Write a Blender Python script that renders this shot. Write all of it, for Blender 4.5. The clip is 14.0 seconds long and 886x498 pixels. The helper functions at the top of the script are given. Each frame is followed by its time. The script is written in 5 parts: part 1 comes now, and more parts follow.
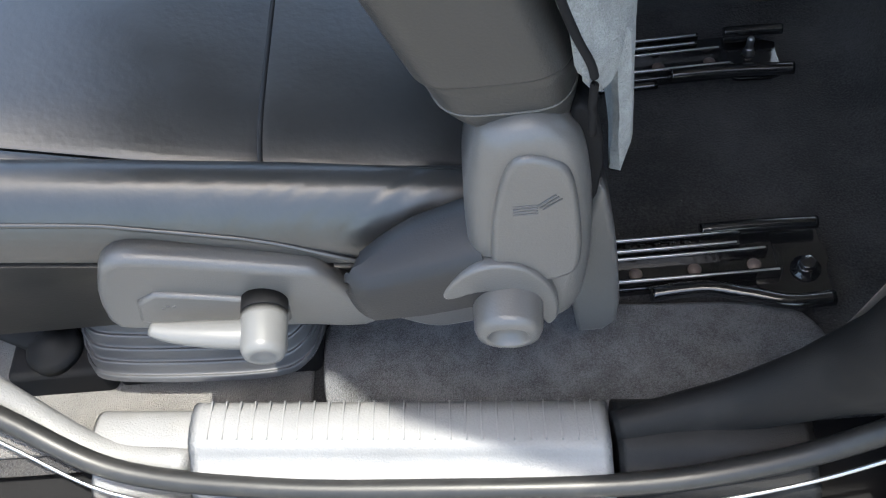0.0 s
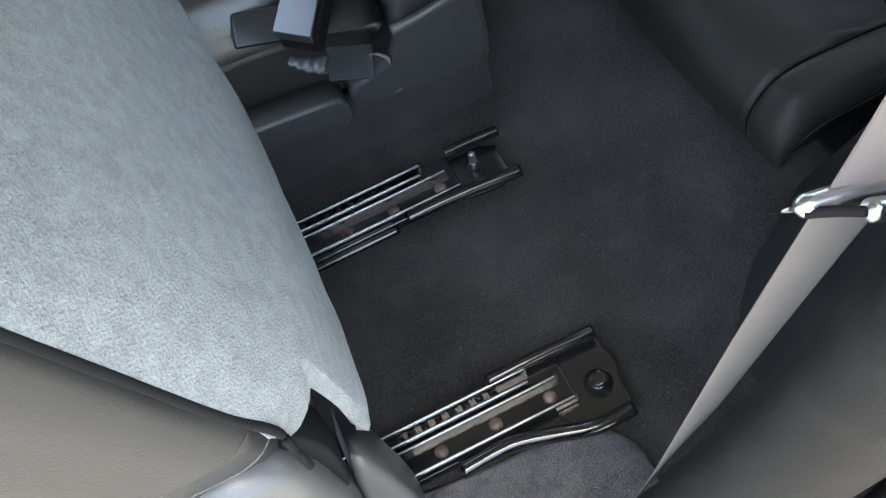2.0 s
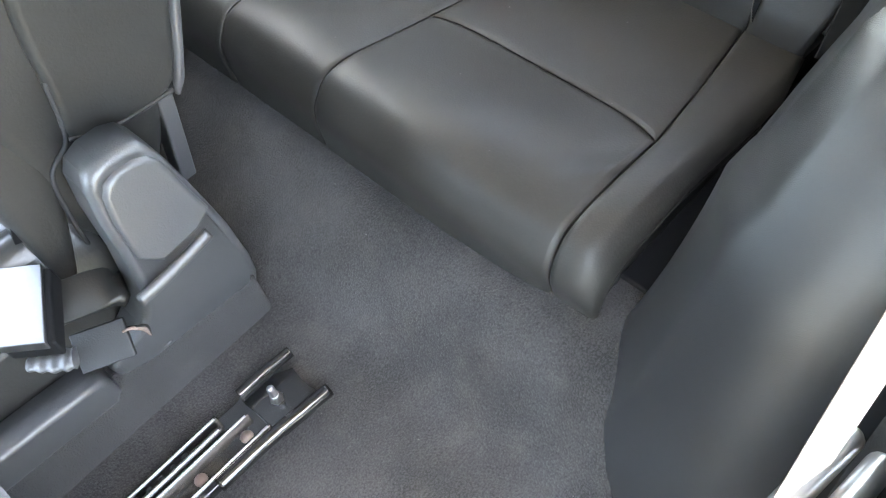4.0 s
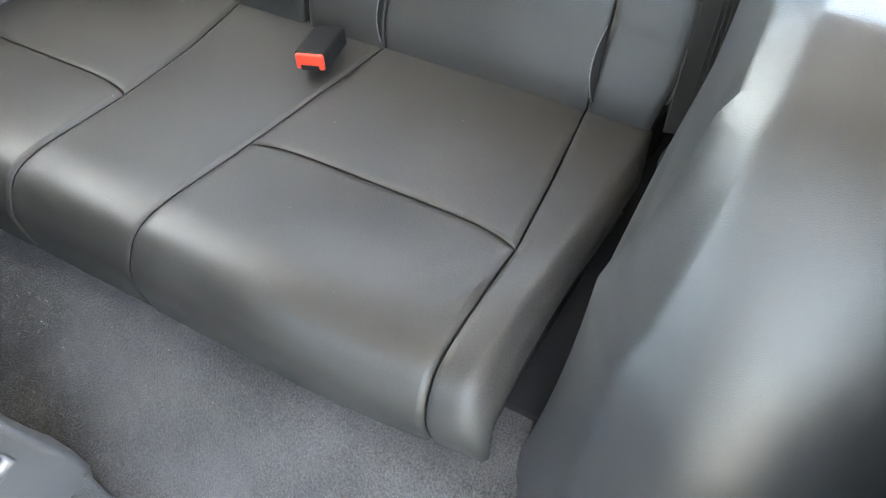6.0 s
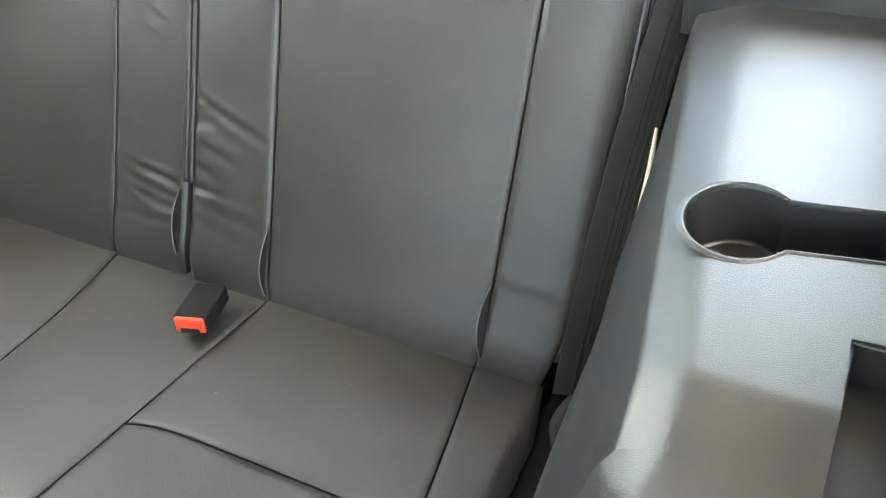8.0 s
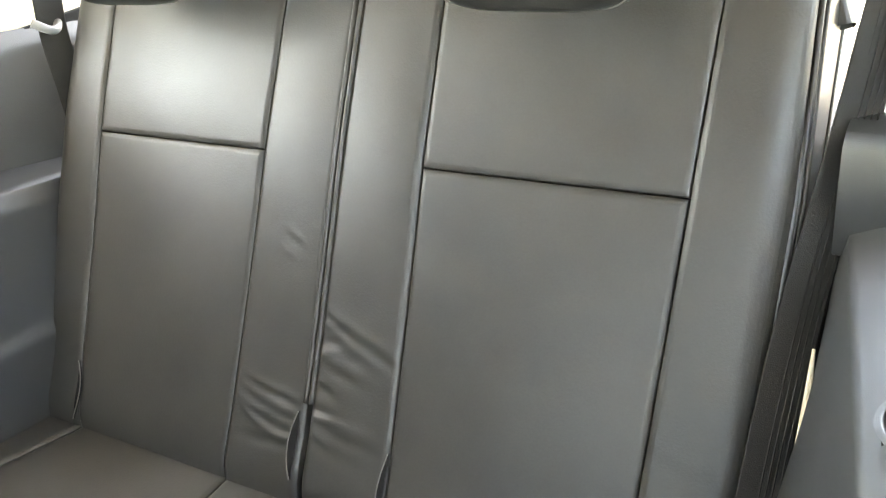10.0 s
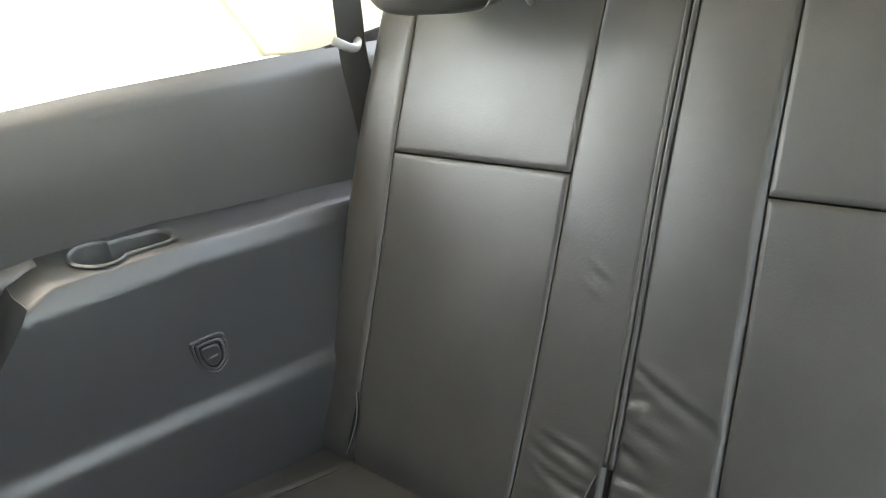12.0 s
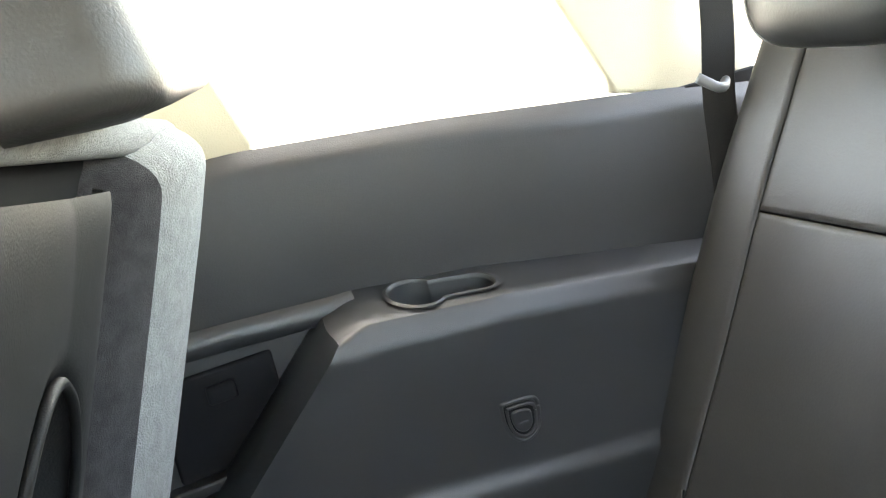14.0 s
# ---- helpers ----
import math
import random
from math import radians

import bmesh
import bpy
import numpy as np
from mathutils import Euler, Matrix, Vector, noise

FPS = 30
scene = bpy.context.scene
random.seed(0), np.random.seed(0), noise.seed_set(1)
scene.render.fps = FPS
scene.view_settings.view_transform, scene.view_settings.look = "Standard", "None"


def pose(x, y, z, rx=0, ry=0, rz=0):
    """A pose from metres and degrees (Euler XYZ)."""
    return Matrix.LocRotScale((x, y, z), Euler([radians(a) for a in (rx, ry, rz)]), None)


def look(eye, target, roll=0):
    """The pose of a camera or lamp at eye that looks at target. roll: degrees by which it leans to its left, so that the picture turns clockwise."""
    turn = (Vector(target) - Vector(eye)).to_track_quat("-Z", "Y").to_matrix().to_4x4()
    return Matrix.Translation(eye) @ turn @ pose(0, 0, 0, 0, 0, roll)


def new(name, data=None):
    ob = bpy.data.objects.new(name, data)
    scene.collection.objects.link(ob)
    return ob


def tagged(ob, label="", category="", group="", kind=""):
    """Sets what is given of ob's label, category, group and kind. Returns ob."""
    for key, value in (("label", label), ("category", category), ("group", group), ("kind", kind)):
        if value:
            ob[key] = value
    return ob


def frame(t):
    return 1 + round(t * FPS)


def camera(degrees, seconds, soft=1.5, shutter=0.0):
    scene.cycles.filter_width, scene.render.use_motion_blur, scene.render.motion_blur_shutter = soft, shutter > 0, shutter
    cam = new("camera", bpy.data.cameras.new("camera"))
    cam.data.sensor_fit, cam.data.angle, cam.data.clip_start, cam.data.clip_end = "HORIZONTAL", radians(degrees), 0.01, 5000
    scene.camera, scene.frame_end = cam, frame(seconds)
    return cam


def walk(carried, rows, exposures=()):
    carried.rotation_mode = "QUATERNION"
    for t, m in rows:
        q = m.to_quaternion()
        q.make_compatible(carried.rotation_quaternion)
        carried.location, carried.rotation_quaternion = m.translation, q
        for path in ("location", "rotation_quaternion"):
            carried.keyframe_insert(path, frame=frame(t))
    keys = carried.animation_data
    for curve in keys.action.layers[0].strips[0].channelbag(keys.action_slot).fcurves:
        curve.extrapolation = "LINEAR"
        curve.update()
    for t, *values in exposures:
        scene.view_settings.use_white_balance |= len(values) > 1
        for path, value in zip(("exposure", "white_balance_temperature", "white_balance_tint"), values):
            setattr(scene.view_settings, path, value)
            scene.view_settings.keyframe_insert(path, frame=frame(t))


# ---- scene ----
cam = camera(51.4, 14.0, soft=1.2)
PATH = [
    (0, (0.104, -0.325, 1.054), (-0.061, 0.785, -0.601), -12.1),
    (0.5, (0.13, -0.294, 1.045), (0.024, 0.808, -0.621), -13.5),
    (1, (0.195, -0.216, 1.051), (0.125, 0.864, -0.632), -14.7),
    (1.5, (0.255, -0.165, 1.07), (0.23, 0.894, -0.626), -17.0),
    (2, (0.279, -0.113, 1.104), (0.423, 0.946, -0.586), -19.4),
    (2.5, (0.291, -0.071, 1.126), (0.626, 0.989, -0.537), -19.5),
    (3, (0.295, -0.018, 1.114), (0.815, 0.989, -0.534), -14.9),
    (3.2, (0.323, -0.008, 1.103), (0.849, 0.987, -0.55), -15.5),
    (5.3, (0.409, 0.13, 1.026), (1.25, 0.995, -0.57), -13.7),
    (5.5, (0.433, 0.124, 1.016), (1.285, 0.982, -0.577), -14.2),
    (6, (0.486, 0.117, 1.005), (1.382, 0.939, -0.583), -13.7),
    (6.5, (0.534, 0.128, 1.006), (1.48, 0.917, -0.569), -12.6),
    (7, (0.582, 0.142, 1.036), (1.635, 0.899, -0.486), -10.7),
    (7.5, (0.606, 0.136, 1.049), (1.742, 0.889, -0.414), -9.9),
    (8, (0.62, 0.149, 1.078), (1.818, 0.89, -0.341), -8.6),
    (8.2, (0.612, 0.16, 1.082), (1.839, 0.925, -0.301), -8.5),
    (10.3, (0.574, 0.221, 1.023), (2.04, 1.253, 0.136), -8.1),
    (10.5, (0.58, 0.227, 1.02), (2.044, 1.293, 0.17), -7.8),
    (11, (0.6, 0.261, 1.017), (2.0, 1.432, 0.198), -8.9),
    (11.5, (0.602, 0.318, 0.993), (1.901, 1.607, 0.187), -10.7),
    (12, (0.637, 0.362, 0.962), (1.807, 1.787, 0.187), -12.6),
    (12.5, (0.671, 0.41, 0.96), (1.767, 1.904, 0.208), -9.4),
    (13, (0.712, 0.459, 0.936), (1.699, 2.049, 0.228), -8.1),
    (13.5, (0.728, 0.479, 0.907), (1.512, 2.205, 0.269), -10.8),
    (14, (0.696, 0.516, 0.922), (1.362, 2.325, 0.387), -12.6),
]
EXPOSURES = [(0, 2.1, 6700, 4), (1.0, 2.72, 6850, 3), (2.0, 3.2, 7200, 3), (2.8, 3.8, 7650, 4), (3.2, 4.38, 7850, 4), (5.3, 6.0, 8000, 5), (6.0, 6.0, 8100, 4), (7.5, 5.84, 8600, -1), (8.2, 5.84, 8800, 1), (10.3, 5.7, 9300, 5), (12, 5.25, 8900, 4), (14, 4.85, 8200, 6)]
walk(cam, [(t, look(eye, target, roll)) for t, eye, target, roll in PATH], EXPOSURES)

# ---------------- light ----------------
SUN_EL = radians(84)
world = bpy.data.worlds.new("sky")
scene.world = world
world.use_nodes = True
wn = world.node_tree
sky = wn.nodes.new("ShaderNodeTexSky")
sky.sky_type = "NISHITA"
sky.sun_disc = False
sky.sun_elevation = SUN_EL
sky.sun_rotation = radians(158)
sky.air_density, sky.dust_density = 1.0, 3.2
wn.links.new(sky.outputs[0], wn.nodes["Background"].inputs[0])
wn.nodes["Background"].inputs[1].default_value = 0.15
sun_data = bpy.data.lights.new("sun", "SUN")
sun_data.energy, sun_data.angle, sun_data.color = 2.3, radians(1.0), (1.0, 0.965, 0.92)
sun = new("sun", sun_data)
sun.matrix_world = look((0.04, -0.10, 1.0), (0, 0, 0))

# daylight that comes in through the far side window
win_data = bpy.data.lights.new("window_daylight", "AREA")
win_data.shape, win_data.size, win_data.size_y = "RECTANGLE", 0.42, 0.46
win_data.energy, win_data.color = 0.14, (0.96, 0.98, 1.0)
win = new("window_daylight", win_data)
win.matrix_world = look((1.12, 1.66, 1.02), (1.10, 1.0, 0.72))

# ---------------- materials ----------------


def material(name, base, rough=0.5, metal=0.0, spec=0.5, vary=0.15, scale=8.0, grain=0.0, gscale=300.0, grain_kind="noise",
             sheen=0.0, dirt=0.0, tone=None, coat=0.0, fibre=0.35):
    """A procedural surface: two scales of colour change, a grain bump and a roughness that wanders."""
    m = bpy.data.materials.new(name)
    m.use_nodes = True
    nt = m.node_tree
    n, l = nt.nodes, nt.links
    b = n["Principled BSDF"]
    tc = n.new("ShaderNodeTexCoord")
    big = n.new("ShaderNodeTexNoise")
    big.inputs["Scale"].default_value, big.inputs["Detail"].default_value = scale, 4
    l.new(tc.outputs["Object"], big.inputs["Vector"])
    fine = n.new("ShaderNodeTexNoise")
    fine.inputs["Scale"].default_value, fine.inputs["Detail"].default_value = gscale, 3
    l.new(tc.outputs["Object"], fine.inputs["Vector"])
    mix = n.new("ShaderNodeMix")
    mix.data_type = "RGBA"
    mixf = n.new("ShaderNodeMath")
    mixf.operation = "MULTIPLY_ADD"
    l.new(fine.outputs["Fac"], mixf.inputs[0])
    mixf.inputs[1].default_value = fibre
    l.new(big.outputs["Fac"], mixf.inputs[2])
    ramp = n.new("ShaderNodeMapRange")
    ramp.inputs["From Min"].default_value, ramp.inputs["From Max"].default_value = 0.225 + 0.5 * fibre, 0.775 + 0.5 * fibre
    l.new(mixf.outputs[0], ramp.inputs["Value"])
    l.new(ramp.outputs["Result"], mix.inputs["Factor"])
    tone = tone or base
    mix.inputs["A"].default_value = (*[c * (1 - vary) for c in base], 1)
    mix.inputs["B"].default_value = (*[min(1, c * (1 + vary)) for c in tone], 1)
    out = mix.outputs["Result"]
    if dirt:
        spot = n.new("ShaderNodeTexNoise")
        spot.inputs["Scale"].default_value, spot.inputs["Detail"].default_value = 23, 6
        l.new(tc.outputs["Object"], spot.inputs["Vector"])
        sr = n.new("ShaderNodeMapRange")
        sr.inputs["From Min"].default_value, sr.inputs["From Max"].default_value = 0.52, 0.75
        sr.inputs["To Max"].default_value = dirt
        l.new(spot.outputs["Fac"], sr.inputs["Value"])
        dm = n.new("ShaderNodeMix")
        dm.data_type = "RGBA"
        l.new(sr.outputs["Result"], dm.inputs["Factor"])
        l.new(out, dm.inputs["A"])
        dm.inputs["B"].default_value = (0.22, 0.2, 0.17, 1)
        out = dm.outputs["Result"]
    l.new(out, b.inputs["Base Color"])
    rr = n.new("ShaderNodeMapRange")
    rr.inputs["To Min"].default_value, rr.inputs["To Max"].default_value = max(0.03, rough - 0.07), min(1, rough + 0.07)
    l.new(big.outputs["Fac"], rr.inputs["Value"])
    l.new(rr.outputs["Result"], b.inputs["Roughness"])
    b.inputs["Metallic"].default_value = metal
    b.inputs["Specular IOR Level"].default_value = spec
    b.inputs["Coat Weight"].default_value = coat
    if sheen:
        b.inputs["Sheen Weight"].default_value = sheen
        b.inputs["Sheen Roughness"].default_value = 0.6
    if grain:
        bump = n.new("ShaderNodeBump")
        bump.inputs["Strength"].default_value, bump.inputs["Distance"].default_value = 1.0, grain
        if grain_kind == "cell":
            v = n.new("ShaderNodeTexVoronoi")
            v.feature = "DISTANCE_TO_EDGE"
            v.inputs["Scale"].default_value = gscale
            l.new(tc.outputs["Object"], v.inputs["Vector"])
            l.new(v.outputs["Distance"], bump.inputs["Height"])
        else:
            l.new(fine.outputs["Fac"], bump.inputs["Height"])
        l.new(bump.outputs["Normal"], b.inputs["Normal"])
    return m


LEATHER = material("black_leather", (0.0285, 0.0272, 0.0253), 0.45, spec=0.42, vary=0.2, scale=9, grain=0.00022, gscale=330)
LEATHER_BROWN = material("grey_leather", (0.036, 0.0350, 0.0335), 0.36, spec=0.45, vary=0.12, scale=7, grain=0.0003, gscale=380)
LEATHER_WORN = material("worn_glossy_leather", (0.030, 0.0298, 0.0296), 0.31, spec=1.0, vary=0.25, scale=14, grain=0.0004, gscale=110)
SATIN = material("satin_metal", (0.27, 0.27, 0.275), 0.45, metal=1.0, vary=0.1, scale=20)
SEAM = material("seam_thread", (0.022, 0.022, 0.023), 0.75, vary=0.2)
PIPING = material("pale_piping", (0.10, 0.097, 0.09), 0.6, vary=0.2)
PLASTIC = material("dark_grained_plastic", (0.0170, 0.0181, 0.0198), 0.42, spec=0.9, vary=0.1, scale=5, grain=0.00024, gscale=600, grain_kind="cell")
PLASTIC_GREY = material("grey_grained_plastic", (0.068, 0.068, 0.071), 0.36, spec=0.75, vary=0.12, scale=6, grain=0.0003, gscale=500)
PLASTIC_WARM = material("warm_grey_plastic", (0.108, 0.105, 0.102), 0.34, spec=0.8, vary=0.12, scale=6, grain=0.0003, gscale=500)
PLASTIC_SILVER = material("silver_grey_plastic", (0.13, 0.13, 0.13), 0.38, spec=0.5, vary=0.06, grain=0.0001, gscale=800)
CARPET = material("charcoal_carpet", (0.0335, 0.0330, 0.0345), 0.97, spec=0.1, vary=0.40, scale=8, grain=0.0025, gscale=400, fibre=1.3, sheen=0.12, dirt=0.07, tone=(0.044, 0.0427, 0.0437))
MAT = material("grey_carpet_pile", (0.102, 0.105, 0.114), 0.97, spec=0.1, vary=0.5, scale=40, grain=0.005, gscale=600, fibre=1.4, sheen=0.2, dirt=0.09)
MAT_PALE = material("beige_grey_carpet_pile", (0.150, 0.141, 0.132), 0.97, spec=0.1, vary=0.4, scale=15, grain=0.006, gscale=560, fibre=1.3, sheen=0.2, dirt=0.2)
FELT = material("grey_felt", (0.250, 0.262, 0.258), 0.98, spec=0.05, vary=0.24, scale=75, grain=0.0032, gscale=480, fibre=1.1, sheen=0.25)
STEEL_BLACK = material("black_painted_steel", (0.012, 0.012, 0.013), 0.16, metal=0.0, spec=0.7, vary=0.3, scale=20, grain=0.0006, gscale=90, coat=0.6)
STEEL = material("worn_steel", (0.42, 0.42, 0.43), 0.33, metal=1.0, vary=0.25, scale=60)
RIVET = material("copper_rivet", (0.22, 0.17, 0.15), 0.5, metal=0.6, vary=0.3, scale=80)
CHROME = material("satin_chrome", (0.55, 0.55, 0.56), 0.30, metal=1.0, vary=0.08, scale=30)
RED = material("red_button_plastic", (0.62, 0.045, 0.022), 0.4, vary=0.06)
BELT_LIGHT = material("pale_webbing", (0.140, 0.110, 0.094), 0.8, vary=0.08, scale=20, grain=0.00015, gscale=600, sheen=0.25)
BELT_DARK = material("charcoal_webbing", (0.019, 0.0182, 0.0175), 0.8, spec=0.25, vary=0.15, scale=20, grain=0.0004, gscale=700)
CREAM = material("cream_trim", (0.62, 0.55, 0.40), 0.6, vary=0.05, scale=5, grain=0.0006, gscale=500)
LINING = material("headlining", (0.31, 0.30, 0.285), 0.9, vary=0.05, grain=0.001, gscale=400)
SCUFF = material("grey_scuff_plate", (0.195, 0.195, 0.197), 0.5, vary=0.12, scale=12, grain=0.0008, gscale=400, dirt=0.15)
RUBBER = material("black_rubber_seal", (0.018, 0.018, 0.018), 0.42, vary=0.25, scale=25, dirt=0.08)
PAINT = material("dark_body_paint", (0.012, 0.013, 0.016), 0.12, spec=0.6, vary=0.1, scale=3, coat=1.0, dirt=0.05)
PLASTIC_MATT = material("matt_black_plastic", (0.010, 0.0102, 0.011), 0.62, spec=0.22, vary=0.15, scale=6, grain=0.0004, gscale=600, dirt=0.03)
# paler trim grey: the window glare on the upper panel is in its colour
PLASTIC_GLARE = material("glare_paled_plastic", (0.044, 0.0435, 0.044), 0.5, spec=0.45, vary=0.12, scale=5, grain=0.0004, gscale=500)
CONCRETE = material("pale_concrete", (0.20, 0.19, 0.175), 0.9, vary=0.15, scale=1.2, grain=0.004, gscale=60)
PLASTIC_SLATE = material("slate_grey_plastic", (0.020, 0.0205, 0.0225), 0.46, spec=0.45, vary=0.12, scale=6, grain=0.0003, gscale=500)
# the grey felt again, darkened for the side away from the light
FELT_SHADED = material("shaded_felt", (0.045, 0.043, 0.046), 0.98, spec=0.05, vary=0.4, scale=60, grain=0.002, gscale=900, fibre=1.2, sheen=0.1)
LEATHER_BLACK = material("smooth_black_leather", (0.0125, 0.0122, 0.0120), 0.36, spec=0.55, vary=0.2, scale=9, grain=0.0002, gscale=330)
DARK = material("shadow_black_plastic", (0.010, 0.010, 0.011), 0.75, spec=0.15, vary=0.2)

# ---------------- building helpers ----------------
YC = 0.942  # the car's middle at the rear seat


def mesh_from(name, verts, faces, smooth=True):
    me = bpy.data.meshes.new(name)
    me.from_pydata([tuple(map(float, v)) for v in verts], [], faces)
    if smooth:
        me.polygons.foreach_set("use_smooth", [True] * len(me.polygons))
    me.update()
    return me


def part(name, shape, mat, parent=None, label="", smooth=True):
    """One mesh object from a bmesh or a mesh, under a thing or part."""
    if isinstance(shape, bmesh.types.BMesh):
        bmesh.ops.recalc_face_normals(shape, faces=shape.faces)
        me = bpy.data.meshes.new(name)
        shape.to_mesh(me)
        shape.free()
        if smooth:
            me.polygons.foreach_set("use_smooth", [True] * len(me.polygons))
    else:
        me = shape
    me.name = name
    me.materials.append(mat)
    ob = new(name, me)
    if parent:
        ob.parent = parent
    if smooth:
        md = ob.modifiers.new("normals", "WEIGHTED_NORMAL")
        md.keep_sharp = True
    if label:
        ob["label"] = label
    return ob


def thing(name, label, category, group="", kind=""):
    ob = new(name)
    ob.empty_display_size = 0.05
    return tagged(ob, label, category, group, kind)


def block(x0, x1, y0, y1, z0, z1, bevel=0.004, segs=3, m=None):
    bm = bmesh.new()
    bmesh.ops.create_cube(bm, size=1, matrix=Matrix.Translation(((x0 + x1) / 2, (y0 + y1) / 2, (z0 + z1) / 2))
                          @ Matrix.Diagonal((x1 - x0, y1 - y0, z1 - z0, 1)))
    if bevel:
        bmesh.ops.bevel(bm, geom=bm.edges[:], offset=bevel, segments=segs, profile=0.5, affect="EDGES", clamp_overlap=True)
    if m is not None:
        bmesh.ops.transform(bm, matrix=m, verts=bm.verts)
    return bm


def smooth_outline(pts, n=6):
    """A closed outline with its corners rounded (Chaikin)."""
    for _ in range(n):
        out = []
        for a, b in zip(pts, pts[1:] + pts[:1]):
            out += [tuple(0.75 * p + 0.25 * q for p, q in zip(a, b)), tuple(0.25 * p + 0.75 * q for p, q in zip(a, b))]
        pts = out
    return pts


def plate(pts, y0, y1, bevel=0.006, segs=3, rounds=2, lean=None):
    """A plate whose outline is given in x and z, from y0 (outer face) to y1. lean(x, z) shifts it in y."""
    pts = smooth_outline(pts, rounds)
    bm = bmesh.new()
    vs = [bm.verts.new((x, y0, z)) for x, z in pts]
    f = bm.faces.new(vs)
    r = bmesh.ops.extrude_face_region(bm, geom=[f])
    moved = [v for v in r["geom"] if isinstance(v, bmesh.types.BMVert)]
    bmesh.ops.translate(bm, verts=moved, vec=(0, y1 - y0, 0))
    bm.normal_update()
    if bevel:
        rim = [e for e in bm.edges if abs(e.verts[0].co.y - y0) < 1e-5 and abs(e.verts[1].co.y - y0) < 1e-5]
        bmesh.ops.bevel(bm, geom=rim, offset=bevel, segments=segs, profile=0.5, affect="EDGES", clamp_overlap=True)
    if lean:
        for v in bm.verts:
            v.co.y += lean(v.co.x, v.co.z)
    return bm


def spline(pts, n):
    """n points along a Catmull-Rom curve through pts, evenly spaced by length."""
    p = np.array(pts, float)
    q = np.vstack([2 * p[0] - p[1], p, 2 * p[-1] - p[-2]])
    out = []
    for i in range(1, len(q) - 2):
        for t in np.linspace(0, 1, 24, endpoint=False):
            a, b, c, d = q[i - 1], q[i], q[i + 1], q[i + 2]
            out.append(0.5 * (2 * b + (c - a) * t + (2 * a - 5 * b + 4 * c - d) * t * t + (3 * b - a - 3 * c + d) * t ** 3))
    out = np.array(out + [p[-1]])
    s = np.r_[0, np.cumsum(np.linalg.norm(np.diff(out, axis=0), axis=1))]
    w = np.linspace(0, s[-1], n)
    return np.stack([np.interp(w, s, out[:, k]) for k in range(p.shape[1])], 1), s[-1]


def tube(pts, r, n=40, sides=12, caps=True, flat=1.0):
    """A round bar along a curve; flat squeezes its section."""
    c, _ = spline(pts, n)
    d = np.gradient(c, axis=0)
    verts, faces = [], []
    ref = np.array((0.0, 0.0, 1.0))
    for i in range(n):
        t = d[i] / np.linalg.norm(d[i])
        a = np.cross(t, ref)
        a = a / np.linalg.norm(a) if np.linalg.norm(a) > 1e-6 else np.array((1.0, 0, 0))
        b = np.cross(a, t)
        rad = r(i / (n - 1)) if callable(r) else r
        for k in range(sides):
            w = 2 * math.pi * k / sides
            verts.append(c[i] + rad * (math.cos(w) * a + flat * math.sin(w) * b))
    for i in range(n - 1):
        for k in range(sides):
            faces.append((i * sides + k, i * sides + (k + 1) % sides, (i + 1) * sides + (k + 1) % sides, (i + 1) * sides + k))
    if caps:
        faces += [tuple(range(sides))[::-1], tuple((n - 1) * sides + k for k in range(sides))]
    return mesh_from("tube", verts, faces)


def turned(profile, m, sides=32):
    """A turned form: profile of (radius, height) round z, set by the matrix m."""
    verts, faces = [], []
    for r, h in profile:
        for k in range(sides):
            w = 2 * math.pi * k / sides
            verts.append(m @ Vector((max(r, 1e-4) * math.cos(w), max(r, 1e-4) * math.sin(w), h)))
    for i in range(len(profile) - 1):
        for k in range(sides):
            faces.append((i * sides + k, i * sides + (k + 1) % sides, (i + 1) * sides + (k + 1) % sides, (i + 1) * sides + k))
    faces += [tuple(range(sides))[::-1], tuple((len(profile) - 1) * sides + k for k in range(sides))]
    return mesh_from("turned", verts, faces)


def sheet(fn, us, vs, thick=0.0):
    """A surface fn(u, v) over a grid, with thickness towards its back."""
    P = np.array([[fn(u, v) for v in vs] for u in us], float)
    nu, nv = P.shape[:2]
    verts = P.reshape(-1, 3)
    faces = [(i * nv + j, (i + 1) * nv + j, (i + 1) * nv + j + 1, i * nv + j + 1) for i in range(nu - 1) for j in range(nv - 1)]
    if thick:
        nrm = np.cross(np.gradient(P, axis=0), np.gradient(P, axis=1))
        nrm /= np.linalg.norm(nrm, axis=2, keepdims=True) + 1e-12
        back = (P - thick * nrm).reshape(-1, 3)
        k = len(verts)
        verts = np.vstack([verts, back])
        faces += [tuple(k + i for i in f[::-1]) for f in faces[:]]
        ring = [i * nv for i in range(nu)] + [(nu - 1) * nv + j for j in range(1, nv)] + [i * nv + nv - 1 for i in range(nu - 2, -1, -1)] + list(range(nv - 2, 0, -1))
        # the rim has corners of its own, so that both faces stay smooth up to their edges
        n, rim = len(ring), len(verts)
        verts = np.vstack([verts, verts[ring], back[ring]])
        faces += [(rim + a, rim + n + a, rim + n + (a + 1) % n, rim + (a + 1) % n) for a in range(n)]
        if thick < 0:
            faces = [f[::-1] for f in faces]
    return mesh_from("sheet", verts, faces)


def ridge(d, w):
    return math.exp(-(d / w) ** 2)


